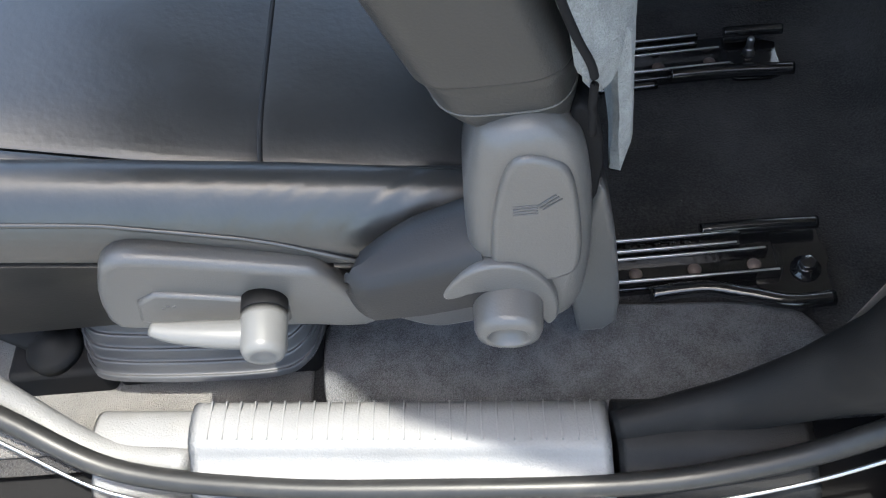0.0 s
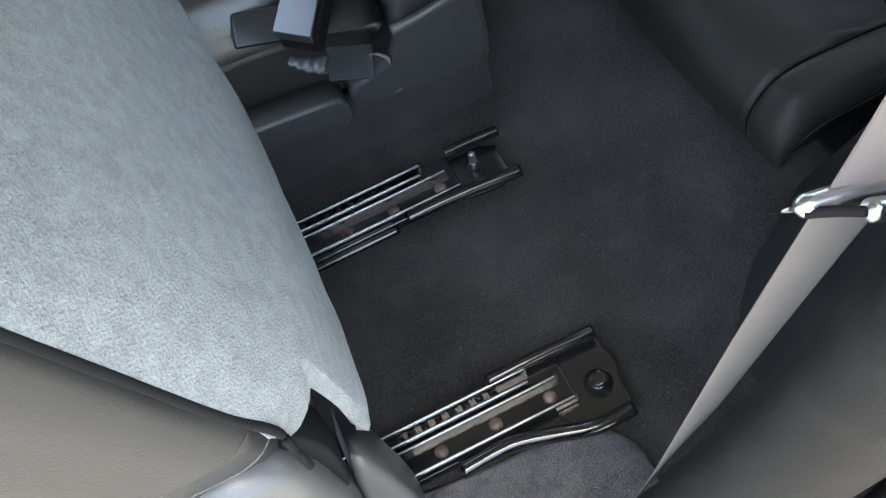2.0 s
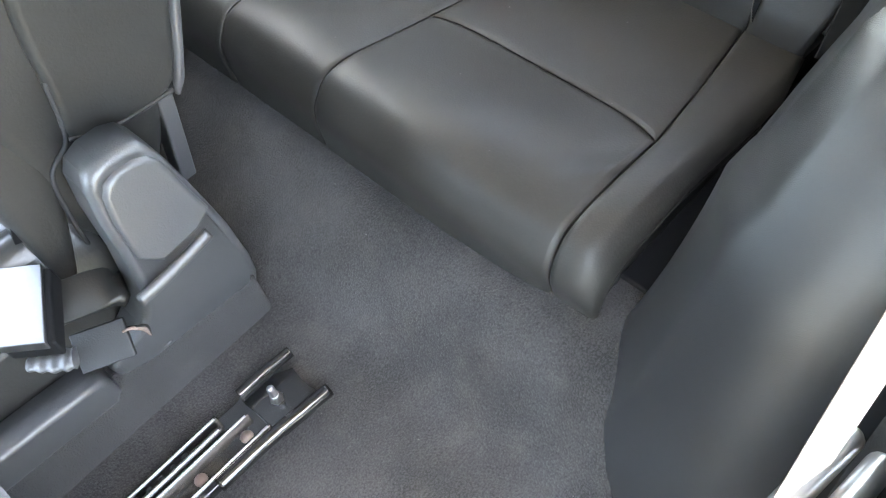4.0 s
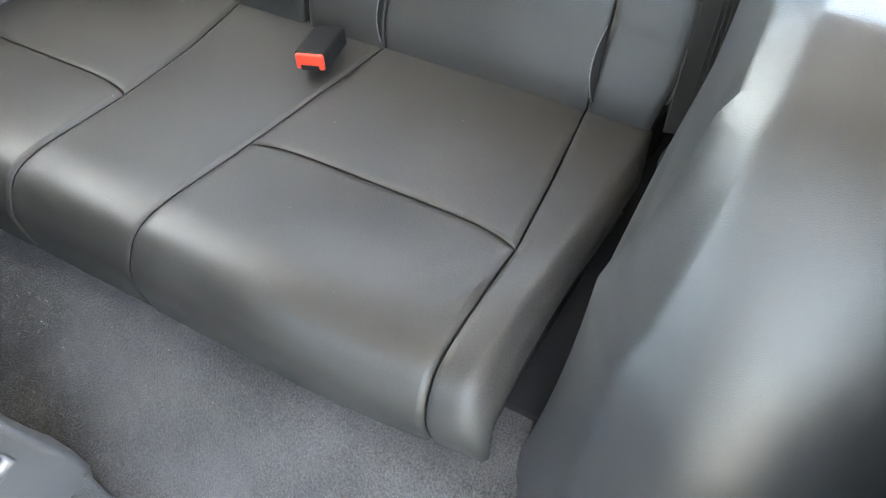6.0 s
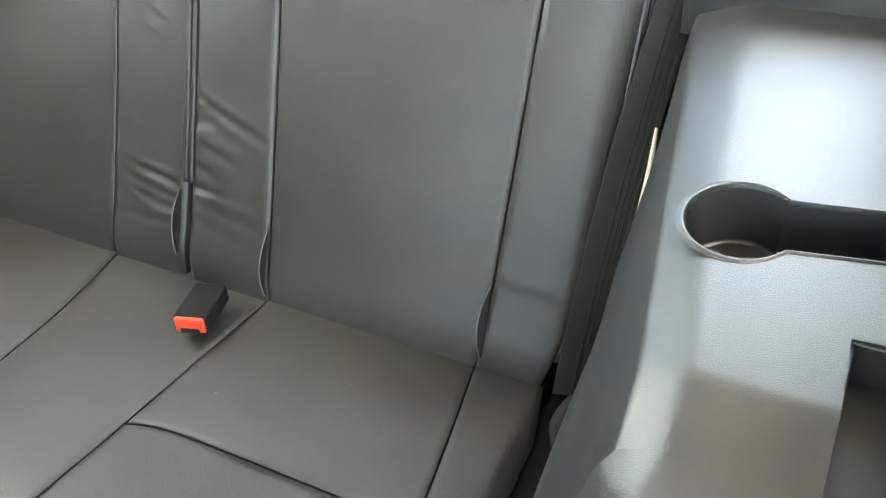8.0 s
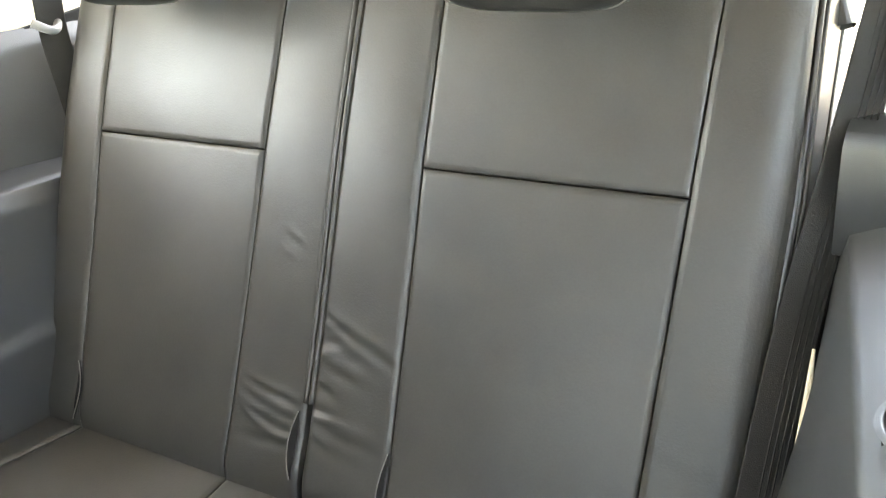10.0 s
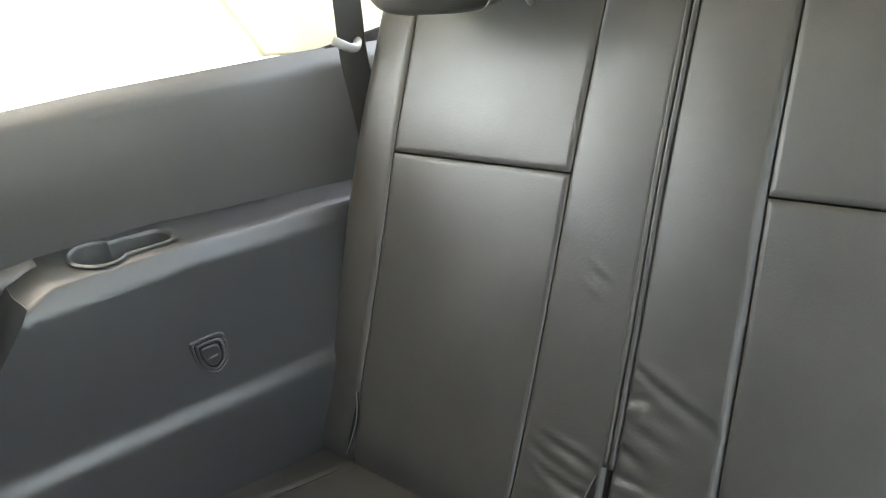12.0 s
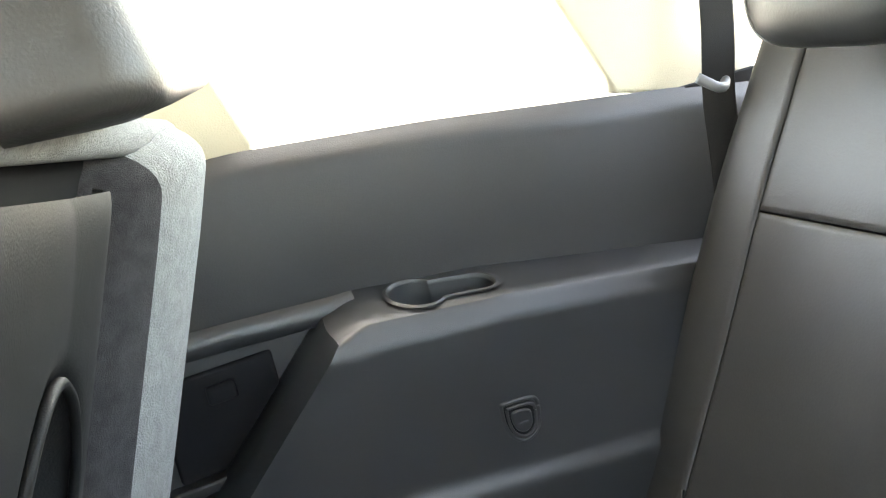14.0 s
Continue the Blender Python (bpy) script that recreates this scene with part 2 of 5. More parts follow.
def pad(S, ya, yb, v0, v1, nu=40, nv=60, puff=0.012, fall=0.022, crown=0.006, folds=None, skirt=0.03, up=1):
    """A sewn leather panel on the surface S(y, v), between the edges ya(v), yb(v) and v0, v1 (metres along the profile, or
    functions of the share of the way across): domed, rolled down into its seams, with folds(y, v) added."""
    puff, fall, gap = 0.30 * puff, 0.50 * fall, 0.0012
    lo = v0 if callable(v0) else (lambda u, c=v0: c)
    hi = v1 if callable(v1) else (lambda u, c=v1: c)
    # rows crowd towards the seams, which stay open by a hair
    near = fall * np.array([0.04, 0.1, 0.2, 0.33, 0.5, 0.72, 1.0, 1.4])
    vm = (lo(0.5) + hi(0.5)) / 2
    wide, tall = abs(yb(vm) - ya(vm)), hi(0.5) - lo(0.5)
    us = np.unique(np.r_[np.linspace(0, 1, nu), near / wide, 1 - near / wide].round(5))
    ts = np.unique(np.r_[np.linspace(0, 1, nv), near / tall, 1 - near / tall].round(6))
    nu, nv = len(us), len(ts)
    P = np.zeros((nu, nv, 3))
    Q = np.zeros((nu, nv))
    for i, u in enumerate(us):
        va, vb = lo(u) + gap, hi(u) - gap
        for j, t in enumerate(ts):
            v = va + (vb - va) * t
            a, b = ya(v) + gap, yb(v) - gap
            y = a + (b - a) * u
            P[i, j] = S(y, v)
            d = min(y - a, b - y, v - va, vb - v)
            k = min(max(d / fall, 0), 1)
            h = puff * max(0, 1 - (1 - k) ** 2) ** 0.8 + crown * math.sin(math.pi * u) * math.sin(math.pi * t)
            h += 0.0012 * k * noise.noise(Vector((y * 9, v * 9, 3.1)))
            if folds:
                h += k * folds(y, v)
            Q[i, j] = h
    nrm = np.cross(np.gradient(P, axis=0), np.gradient(P, axis=1))
    nrm /= np.linalg.norm(nrm, axis=2, keepdims=True) + 1e-12
    if up < 0:
        nrm = -nrm
    top = P + nrm * Q[..., None]
    low = P - nrm * skirt
    k = nu * nv
    faces = [(i * nv + j, (i + 1) * nv + j, (i + 1) * nv + j + 1, i * nv + j + 1) for i in range(nu - 1) for j in range(nv - 1)]
    ring = [i * nv for i in range(nu)] + [(nu - 1) * nv + j for j in range(1, nv)] + [i * nv + nv - 1 for i in range(nu - 2, -1, -1)] + list(range(nv - 2, 0, -1))
    # the turned-down skirt has edges of its own, so that the seam stays crisp
    edge, n = top.reshape(-1, 3)[ring], len(ring)
    verts = np.vstack([top.reshape(-1, 3), edge, low.reshape(-1, 3)[ring]])
    faces += [(k + i, k + n + i, k + n + (i + 1) % n, k + (i + 1) % n) for i in range(n)]
    if up < 0:
        faces = [f[::-1] for f in faces]
    return mesh_from("pad", verts, faces)


def webbing(pts, width, across, thick=0.0014, n=50, twist=None):
    """A strap along a curve, width metres wide along the vector across (twist turns it along the way)."""
    c, _ = spline(pts, n)
    d = np.gradient(c, axis=0)
    d /= np.linalg.norm(d, axis=1, keepdims=True)
    verts, faces = [], []
    for i in range(n):
        a = np.array(across, float)
        if twist:
            a = np.array(twist(i / (n - 1)), float)
        a = a - d[i] * (a @ d[i])
        a /= np.linalg.norm(a)
        nn = np.cross(d[i], a)
        for s, h in ((-1, 0), (-0.92, 1), (-0.5, 0.8), (0, 1), (0.5, 0.8), (0.92, 1), (1, 0), (0.9, -1), (0, -1), (-0.9, -1)):
            verts.append(c[i] + a * s * width / 2 + nn * h * thick / 2)
    m = 10
    for i in range(n - 1):
        for k in range(m):
            faces.append((i * m + k, i * m + (k + 1) % m, (i + 1) * m + (k + 1) % m, (i + 1) * m + k))
    faces += [tuple(range(m))[::-1], tuple((n - 1) * m + k for k in range(m))]
    return mesh_from("webbing", verts, faces)


def rot_to(direction):
    return Vector(direction).to_track_quat("Z", "Y").to_matrix().to_4x4()

# ---------------- the shell: floor, roof, sides, ground ----------------


def floor_z(x, y):
    t = min(max((x - 0.575) / 0.17, 0), 1)
    z = 0.135 * t * t * (3 - 2 * t)
    z += 0.02 * min(max((y - 0.74) / 0.12, 0), 1) * (1 - t)
    z -= 0.012 * ridge((x - 0.665) - 0.25 * (y - 0.42), 0.022) * ridge(y - 0.44, 0.07)
    z += 0.003 * noise.noise(Vector((x * 7, y * 7, 0.4)))
    if x < -0.5:
        z += 0.12 * min((-0.5 - x) / 0.5, 1) ** 2
    return z


floor_me = sheet(lambda u, v: (u, v, floor_z(u, v)), np.linspace(-1.4, 1.0, 110), np.linspace(0.095, 1.75, 80))
floor = part("floor", floor_me, CARPET)
tagged(floor, "dark charcoal carpeted car floor with a slight nap", "floor", kind="structure")

ground = part("ground", block(-60, 60, -60, 60, -0.62, -0.56, 0), CONCRETE, smooth=False)
tagged(ground, "pale dusty concrete yard under the car", "ground", kind="structure")
under = part("underbody", block(-1.6, 2.3, -0.02, 1.8, -0.5, -0.02, 0.05), DARK)
tagged(under, "dark underside of the car body", "car body", kind="structure")

# the roof panel between windscreen and rear window
# out of view; this edge is drawn out to throw the sill's shadow
roof_shadow_edge = [(-0.8, 0.10), (-0.3, 0.072), (-0.10, 0.072), (0.0, -0.024), (0.228, -0.116), (0.9, -0.12), (1.7, -0.06)]
ex, ey = np.array(roof_shadow_edge).T


def roof_fn(u, v):
    y0 = float(np.interp(u, ex, ey))
    y1 = 1.67
    y = y0 + (y1 - y0) * v
    return (u, y, 1.30 + 0.07 * math.sin(math.pi * min(max(v, 0), 1)) - 0.06 * ((u - 0.3) / 1.5) ** 2)


roof = part("ceiling", sheet(roof_fn, np.linspace(-0.57, 1.86, 120), np.linspace(0, 1, 24), 0.03), LINING)
tagged(roof, "unseen grey fabric headlining, roof edge drawn to shade the sill", "ceiling", kind="structure")

# front bulkhead, dash and the low rear deck close the place
dash = part("dashboard", block(-1.6, -1.15, 0.1, 1.7, -0.1, 0.66, 0.06), PLASTIC)
tagged(dash, "dark plastic dashboard closing the cabin in front", "dashboard", kind="structure")
deck = part("rear_deck", block(1.66, 2.2, 0.2, 1.65, -0.1, 0.55, 0.03), CARPET)
tagged(deck, "dark carpeted load floor behind the rear seat", "rear deck", kind="structure")

# door sill: body paint, seal and the ribbed scuff plate
SILL_K = -0.075


def sill_y(x):
    return 0.095 + SILL_K * x


door_sill = thing("door_sill", "car door sill with ribbed grey scuff plate", "door sill", kind="structure")


def sill_section(pts, x0, x1, n, off=0.0):
    xs = np.linspace(x0, x1, n)
    loop = smooth_outline(pts, 2)
    verts = [(x, sill_y(x) + dy, dz + off) for x in xs for dy, dz in loop]
    k = len(loop)
    faces = [(i * k + a, i * k + (a + 1) % k, (i + 1) * k + (a + 1) % k, (i + 1) * k + a) for i in range(n - 1) for a in range(k)]
    faces += [tuple(range(k))[::-1], tuple((n - 1) * k + a for a in range(k))]
    return mesh_from("section", verts, faces)


part("scuff_plate", sill_section([(0.028, 0.02), (0.03, 0.085), (-0.035, 0.094), (-0.045, 0.072), (-0.082, 0.066), (-0.084, 0.03)], -0.295, 0.185, 40), SCUFF, door_sill, "grey scuff plate with moulded ribs")
rib_me = None
for i in range(26):
    x = -0.272 + i * 0.0176
    r = part("rib", block(-0.0011, 0.0011, -0.026, 0.024, -0.003, 0.0006, 0.0004, 1), SCUFF, door_sill) if rib_me is None else None
    if r:
        rib_me = r.data
    else:
        r = new("rib", rib_me)
        r.parent = door_sill
    r.matrix_local = pose(x, sill_y(x) - 0.002, 0.0893, -7)
part("sill_trim", sill_section([(0.04, -0.01), (0.035, 0.08), (-0.03, 0.088), (-0.05, 0.066), (-0.08, 0.06), (-0.08, 0.0)], 0.192, 0.40, 20), PLASTIC_MATT, door_sill)
part("sill_trim", sill_section([(0.04, -0.01), (0.035, 0.08), (-0.03, 0.088), (-0.05, 0.066), (-0.08, 0.06), (-0.08, 0.0)], -0.43, -0.302, 20, -0.028), SCUFF, door_sill)
part("sill_body", sill_section([(-0.07, -0.2), (-0.075, 0.05), (-0.105, 0.048), (-0.15, 0.0), (-0.2, -0.03), (-0.21, -0.2)], -1.2, 1.4, 30), PAINT, door_sill, "dark glossy painted sill")
# the rubber seal that follows the door opening
seal_line = [(-0.80, 0.20, 0.75), (-0.72, 0.19, 0.45), (-0.62, 0.165, 0.22), (-0.5, 0.115, 0.115), (-0.38, 0.065, 0.07), (-0.2, 0.036, 0.06), (0.0, 0.021, 0.06), (0.2, 0.012, 0.062),
             (0.32, 0.016, 0.075), (0.43, 0.022, 0.12), (0.54, 0.02, 0.25), (0.62, 0.01, 0.45), (0.67, 0.0, 0.8), (0.68, 0.0, 1.2)]
part("door_seal", tube(seal_line, 0.013, 120, 14), RUBBER, door_sill, "black rubber door seal")
lip = [(x, y - 0.026, z - 0.008) for x, y, z in seal_line]
part("bright_lip", tube(lip, 0.0024, 120, 8), CHROME, door_sill, "bright metal flange edge")
# inner trim along the foot of the rear pillar
trim_line = [(0.19, 0.072, 0.07), (0.27, 0.082, 0.075), (0.34, 0.082, 0.10), (0.41, 0.07, 0.17), (0.45, 0.05, 0.25), (0.48, 0.035, 0.36), (0.52, 0.02, 0.5), (0.57, 0.0, 0.7)]
part("pillar_foot_trim", tube(trim_line, lambda t: 0.020 + 0.022 * min(1, 2 * t), 80, 18, flat=1.5), PLASTIC_MATT, door_sill)
front_line = [(-0.30, 0.075, 0.045), (-0.42, 0.10, 0.045), (-0.52, 0.15, 0.10), (-0.62, 0.20, 0.25), (-0.70, 0.21, 0.5)]
part("kick_trim", tube(front_line, 0.02, 40, 16), SCUFF, door_sill)

# the B pillar's trim, left
pillar = thing("door_pillar", "dark grey plastic door pillar trim beside the belt", "pillar trim", kind="structure")


def pillar_fn(u, v):
    z = 0.12 + 1.1 * v
    x = float(np.interp(z, [0.12, 0.27, 0.45, 0.62, 0.74, 0.90, 1.25], [0.45, 0.49, 0.54, 0.59, 0.63, 0.672, 0.71])) + 0.05 * u
    y = 0.070 - 0.13 * u - 0.03 * v + 0.012 * math.sin(math.pi * u)
    return (x, y, z)


part("pillar_panel", sheet(pillar_fn, np.linspace(0, 1, 26), np.linspace(0, 1, 40), 0.03), PLASTIC_MATT, pillar)

# ---------------- rear quarter trims ----------------
# both sides share one plan: an upper panel under the window, a ledge with a cup hole, the box below it and its sloping front


def inside(p, loop):
    """Whether p lies within a closed outline in x and y."""
    hit = False
    for (xa, ya), (xb, yb) in zip(loop, loop[1:] + loop[:1]):
        if (ya > p.y) != (yb > p.y) and p.x < xa + (p.y - ya) / (yb - ya) * (xb - xa):
            hit = not hit
    return hit


def quarter_trim(name, label, side, upper_y, ledge_back, ledge_front, face_y, front_x, low_x, cup, outer, ledge_z, bulge, x_start, flare=0.0, kick=0.011, sweep=0.0):
    """side +1: the right side of the car (its inner faces look to -y); -1: the left. All lines are functions of x."""
    q = thing(name, label, "side trim", kind="structure")
    s = side

    def top_z(x):
        return float(np.interp(x, [0.5, 0.87, 1.11, 1.47, 1.7], [0.80, 0.793, 0.77, 0.724, 0.69]))

    slope_ = 0.014 if sweep else 0.026

    def back_z(x):
        return ledge_z(x) + (0 if sweep else 0.006)

    def upper(u, v):
        x = x_start + (1.65 - x_start) * u
        zt, zb = top_z(x), back_z(x)
        z = zt + (zb - 0.03 - zt) * v
        y = upper_y(x) - s * (bulge * math.sin(math.pi * min(v * 1.0, 1)) + 0.3 * bulge * v) + s * 0.018 * max(0, 0.10 - v) / 0.10
        return (x, y, z)

    part("upper_panel", sheet(upper, np.linspace(0, 1, 60), np.linspace(0, 1, 26), -0.015 * s), PLASTIC_GLARE, q, "paler grey upper panel, window glare put into its colour")

    def nose(t):
        t = min(max(t, 0), 1)
        return -0.012 * math.sin(min(t * 2.2, 1) * math.pi / 2)

    def bend(x):
        w = max(0, front_x + (0.048 if sweep else 0.03) - x)
        return (0.5 if sweep else 0.6) * w * w / (w + 0.014)

    def chamfer(r):
        return 0.0225 * r * r / (r + 0.25) if sweep else 0.002 * r * r

    # ledge and the box under it, one moulded skin from the back line over the rolled edge and down
    def skin(u, v):
        x = front_x + (1.62 - front_x) * u
        yb, yf, zb = ledge_back(x) + 0.012 * s, ledge_front(x) + (0 if sweep else 0.007 * s), back_z(x)
        edge_z = zb - slope_
        if v < 0.4:
            t = v / 0.4
            y, z = yb + (yf - yb) * t, zb - 0.006 + (edge_z - zb + 0.006) * t
            r = max(0, t - 0.8) / 0.2
            z -= chamfer(r) + bend(x)
        else:
            t = (v - 0.4) / 0.6
            drop = chamfer(1)
            z = edge_z - drop - (edge_z - drop - 0.02) * t - bend(x) * (1 - t)
            # a chamfer under the ledge, then the face of the box
            lip = 0.006 * math.sin(min(t * 14, math.pi / 2)) if sweep else 0.013 * min((edge_z - drop - z) / 0.024, 1)
            y = yf - s * lip + (face_y(x) + (0 if sweep else 0.007 * s) - yf) * min(t * 2.4, 1)
            step = float(np.interp(x, [0.82, 1.25, 1.6], [0.415, 0.314, 0.25]))
            y -= s * kick / (1 + math.exp((z - step) / (0.006 if sweep else 0.0042))) + s * flare * max(0, (0.55 - z) / 0.42) ** 2.2 * max(0, 1 - (x - front_x) / 0.25)
        # the whole skin slopes forward below the ledge
        f = max(0, back_z(front_x) - z)
        x2 = x - (low_x * f) * (1 - u) ** 3 + nose((y - yf) / (outer - yf)) * (1 - u) ** 3
        return (x2, y, z)

    cup_u = (cup[0] - front_x) / (1.62 - front_x)
    us = np.unique(np.r_[np.linspace(0, 1, 60), np.linspace(0, 0.09, 24), np.linspace(cup_u - 0.09, cup_u + 0.22, 90)].round(5))
    us = us[(us >= 0) & (us <= 1)]
    box_panel = part("box_panel", sheet(skin, us, np.r_[np.linspace(0, 0.39, 44), np.linspace(0.4, 0.5, 16), np.linspace(0.51, 1, 130)], -0.012 * s), PLASTIC, q)

    # sloping front of the box, rounded into its face
    def front(u, v):
        top = 0.006 + (slope_ - 0.006) * (1 - u) + chamfer(max(0, 0.2 - u) / 0.2)
        z = (back_z(front_x) - top - bend(front_x)) * (1 - v)
        f = back_z(front_x) - z
        x = front_x - low_x * f
        yb, yf = ledge_back(front_x), ledge_front(front_x) + (face_y(front_x) - ledge_front(front_x)) * min(v * 3, 1)
        step = kick / (1 + math.exp((z - 0.415) / 0.004))
        w = u * math.pi / 2
        yf -= s * (step + 0.006 * min(v * 30, 1) + flare * max(0, (0.55 - z) / 0.42) ** 2.2)
        y = yf + (outer - yf) * u
        round_ = 0.27 if sweep else 0.07
        r = max(0, round_ - v) / round_
        if sweep:
            x += nose(u) - 0.064 * (math.sqrt(1 - 0.941 * r * r) - 0.2429) / 0.7571 * min(u * 5, 1) ** 0.6
        else:
            x += nose(u)
        x -= 0.038 * math.sin(math.pi * u) ** 1.2 * (3 - 2 * min(1, v * 2.5)) * min(1, v * 2.5) ** 2 * (1 if sweep else 0)
        x -= sweep * min(abs(y - yf), 0.2) * max(0, 1 - z / 0.5) ** 1.6
        return (x, y, z)

    part("front_panel", sheet(front, np.linspace(0, 1, 44), np.r_[np.linspace(0, 0.1, 16), np.linspace(0.115, 1, 50)], 0.012 * s), PLASTIC, q)
    # cup hole: a dark well with a rounded rim set into the ledge
    cx, cy, cr, slot = cup
    ya_, yb_ = ledge_back(cx) + 0.012 * s, ledge_front(cx) + (0 if sweep else 0.007 * s)
    gy = (0.006 - slope_) / (yb_ - ya_)
    zc = back_z(cx) - 0.006 + gy * (cy - ya_)
    loop = []
    a = math.atan2(slot[1], slot[0])
    for k in range(40):
        w = a + 0.70 + (2 * math.pi - 1.4) * k / 39
        loop.append((cx + cr * math.cos(w), cy + cr * math.sin(w)))
    sx, sy = cx + slot[0], cy + slot[1]
    hw = cr * math.sin(0.70) * 0.97
    for k in range(12):
        w = a - math.pi / 2 + math.pi * k / 11
        loop.append((sx + hw * math.cos(w), sy + hw * math.sin(w)))
    n = len(loop)
    gz = (back_z(cx + 0.05) - back_z(cx - 0.05)) / 0.1
    rows = [(1.10, -0.0002), (1.05, 0.0010), (1.03, 0.0014), (1.012, 0.0016), (0.995, 0.0006), (0.97, -0.003)]
    mx, my = sum(p[0] for p in loop) / n, sum(p[1] for p in loop) / n
    verts, faces = [], []
    for k, h in rows:
        for x, y in loop:
            verts.append((mx + (x - mx) * k, my + (y - my) * k, zc + gz * (x - cx) + gy * (my + (y - my) * k - cy) + h))
    for i in range(len(rows) - 1):
        for j in range(n):
            faces.append((i * n + j, i * n + (j + 1) % n, (i + 1) * n + (j + 1) % n, (i + 1) * n + j))
    rim = part("cup_rim", mesh_from("rim", verts, faces), PLASTIC, q)
    # the well: cut through the ledge, then walls and a floor below it
    k = len(loop)
    hole = bmesh.new()
    hole.from_mesh(box_panel.data)
    gone = [f for f in hole.faces if f.calc_center_median().z > zc - 0.035 and inside(f.calc_center_median(), loop)]
    bmesh.ops.delete(hole, geom=gone, context="FACES")
    hole.to_mesh(box_panel.data)
    hole.free()
    wv = [(mx + (x - mx) * f, my + (y - my) * f, zc + gz * (x - cx) + gy * (my + (y - my) * f - cy) + h) for f, h in ((0.99, -0.0015), (0.97, -0.02), (0.93, -0.055), (0.85, -0.06)) for x, y in loop]
    wf = [(i * k + j, i * k + (j + 1) % k, (i + 1) * k + (j + 1) % k, (i + 1) * k + j) for i in range(3) for j in range(k)]
    part("cup_well", mesh_from("well", wv, wf + [tuple(range(3 * k, 4 * k))]), PLASTIC, q, "dark cup well moulded in the ledge")
    return q


right_trim = quarter_trim(
    "trim_right", "dark plastic side trim with ledge, cup hole and moulded badge", 1,
    lambda x: 1.572, lambda x: 1.566, lambda x: float(np.interp(x, [0.9, 1.12, 1.39, 1.6], [1.47, 1.475, 1.50, 1.53])),
    lambda x: float(np.interp(x, [0.85, 1.3], [1.468, 1.472])), 0.945, 1.07, (1.02, 1.522, 0.035, (0.080, -0.002)), 1.575,
    lambda x: float(np.interp(x, [0.5, 0.765, 0.93, 1.14, 1.244, 1.46, 1.7], [0.625, 0.619, 0.607, 0.578, 0.556, 0.512, 0.48])), 0.010, 0.45)
left_trim = quarter_trim(
    "trim_left", "dark plastic side trim with ledge and cup hole", -1,
    lambda x: 0.075, lambda x: 0.07, lambda x: float(np.interp(x, [0.9, 1.0, 1.43, 1.6], [0.235, 0.24, 0.318, 0.34])),
    lambda x: float(np.interp(x, [0.9, 1.3], [0.285, 0.34])), 0.955, 0.34, (1.137, 0.208, 0.042, (0.012, -0.10)), 0.058,
    lambda x: float(np.interp(x, [0.5, 0.95, 1.5, 1.7], [0.607, 0.604, 0.588, 0.58])), 0.012, 0.90, 0.06, 0.006, 0.12)
# open pocket at the ledge's outer front corner
hole = bmesh.new()
ledge_panel = [o for o in left_trim.children if o.name.startswith("box_panel")][0]
hole.from_mesh(ledge_panel.data)
bmesh.ops.delete(hole, geom=[f for f in hole.faces if f.calc_center_median().z > 0.54 and f.calc_center_median().x < 1.047 and f.calc_center_median().y < 0.117], context="FACES")
hole.to_mesh(ledge_panel.data)
hole.free()
part("ledge_pocket", block(0.95, 1.05, 0.04, 0.122, 0.50, 0.552, 0.006), PLASTIC, left_trim, "dark open pocket in the ledge")
part("pocket_wall", block(1.045, 1.052, 0.04, 0.122, 0.50, 0.5905, 0.002, 2), PLASTIC, left_trim)
part("pocket_wall", plate([(0.95, 0.50), (0.95, 0.555), (0.98, 0.575), (1.005, 0.586), (1.05, 0.590), (1.05, 0.50)], 0.1145, 0.1225, 0.002, 2, 0), PLASTIC, left_trim)
# cream strip drawn for the sunlight in the gap beside the belt
part("sun_sliver", tube([(1.365, 0.333, 0.47), (1.345, 0.333, 0.415), (1.303, 0.333, 0.371), (1.27, 0.333, 0.345)], lambda t: 0.0015 + 0.0028 * math.sin(math.pi * t), 24, 8), CREAM, left_trim, "cream strip standing in for a sunlit sliver beside the belt")
part("corner_panel", plate([(1.44, 0.50), (1.45, 0.64), (1.48, 0.66), (1.62, 0.66), (1.66, 0.50)], -0.03, 0.335, 0.012, 3, 1), PLASTIC, left_trim)
part("corner_post", plate([(1.47, 0.60), (1.475, 0.86), (1.62, 0.86), (1.66, 0.60)], -0.03, 0.13, 0.02, 3, 1), PLASTIC, left_trim)

# unseen walls that close light leaks behind the trims
for y0, y1, x0 in ((1.588, 1.60, 0.81), (0.02, 0.045, 0.91)):
    wall = part("side_wall", block(x0, 1.72, y0, y1, -0.02, 0.72, 0.002, 1), DARK)
    tagged(wall, "unseen dark body side closing light leaks behind the quarter trim", "body side", kind="structure")

# unseen wall and post, added to keep side light off floor and trim
wall = part("side_wall", plate([(0.48, -0.02), (0.51, 0.25), (0.56, 0.45), (0.61, 0.62), (0.65, 0.76), (0.905, 0.76), (0.905, -0.02)], -0.03, -0.012, 0.002, 1, 0), DARK)
tagged(wall, "unseen dark body side keeping light out behind the door pillar", "body side", kind="structure")
wall = part("door_post", block(0.67, 0.90, -0.04, -0.014, 0.76, 1.30, 0.01, 2), CREAM)
tagged(wall, "unseen cream upper door post, added to darken the floor", "pillar trim", kind="structure")

# moulded badge on the box, right
SHIELD = [(1.078, 0.425), (1.098, 0.4235), (1.118, 0.418), (1.1185, 0.396), (1.113, 0.383), (1.099, 0.377), (1.085, 0.386), (1.079, 0.402)]


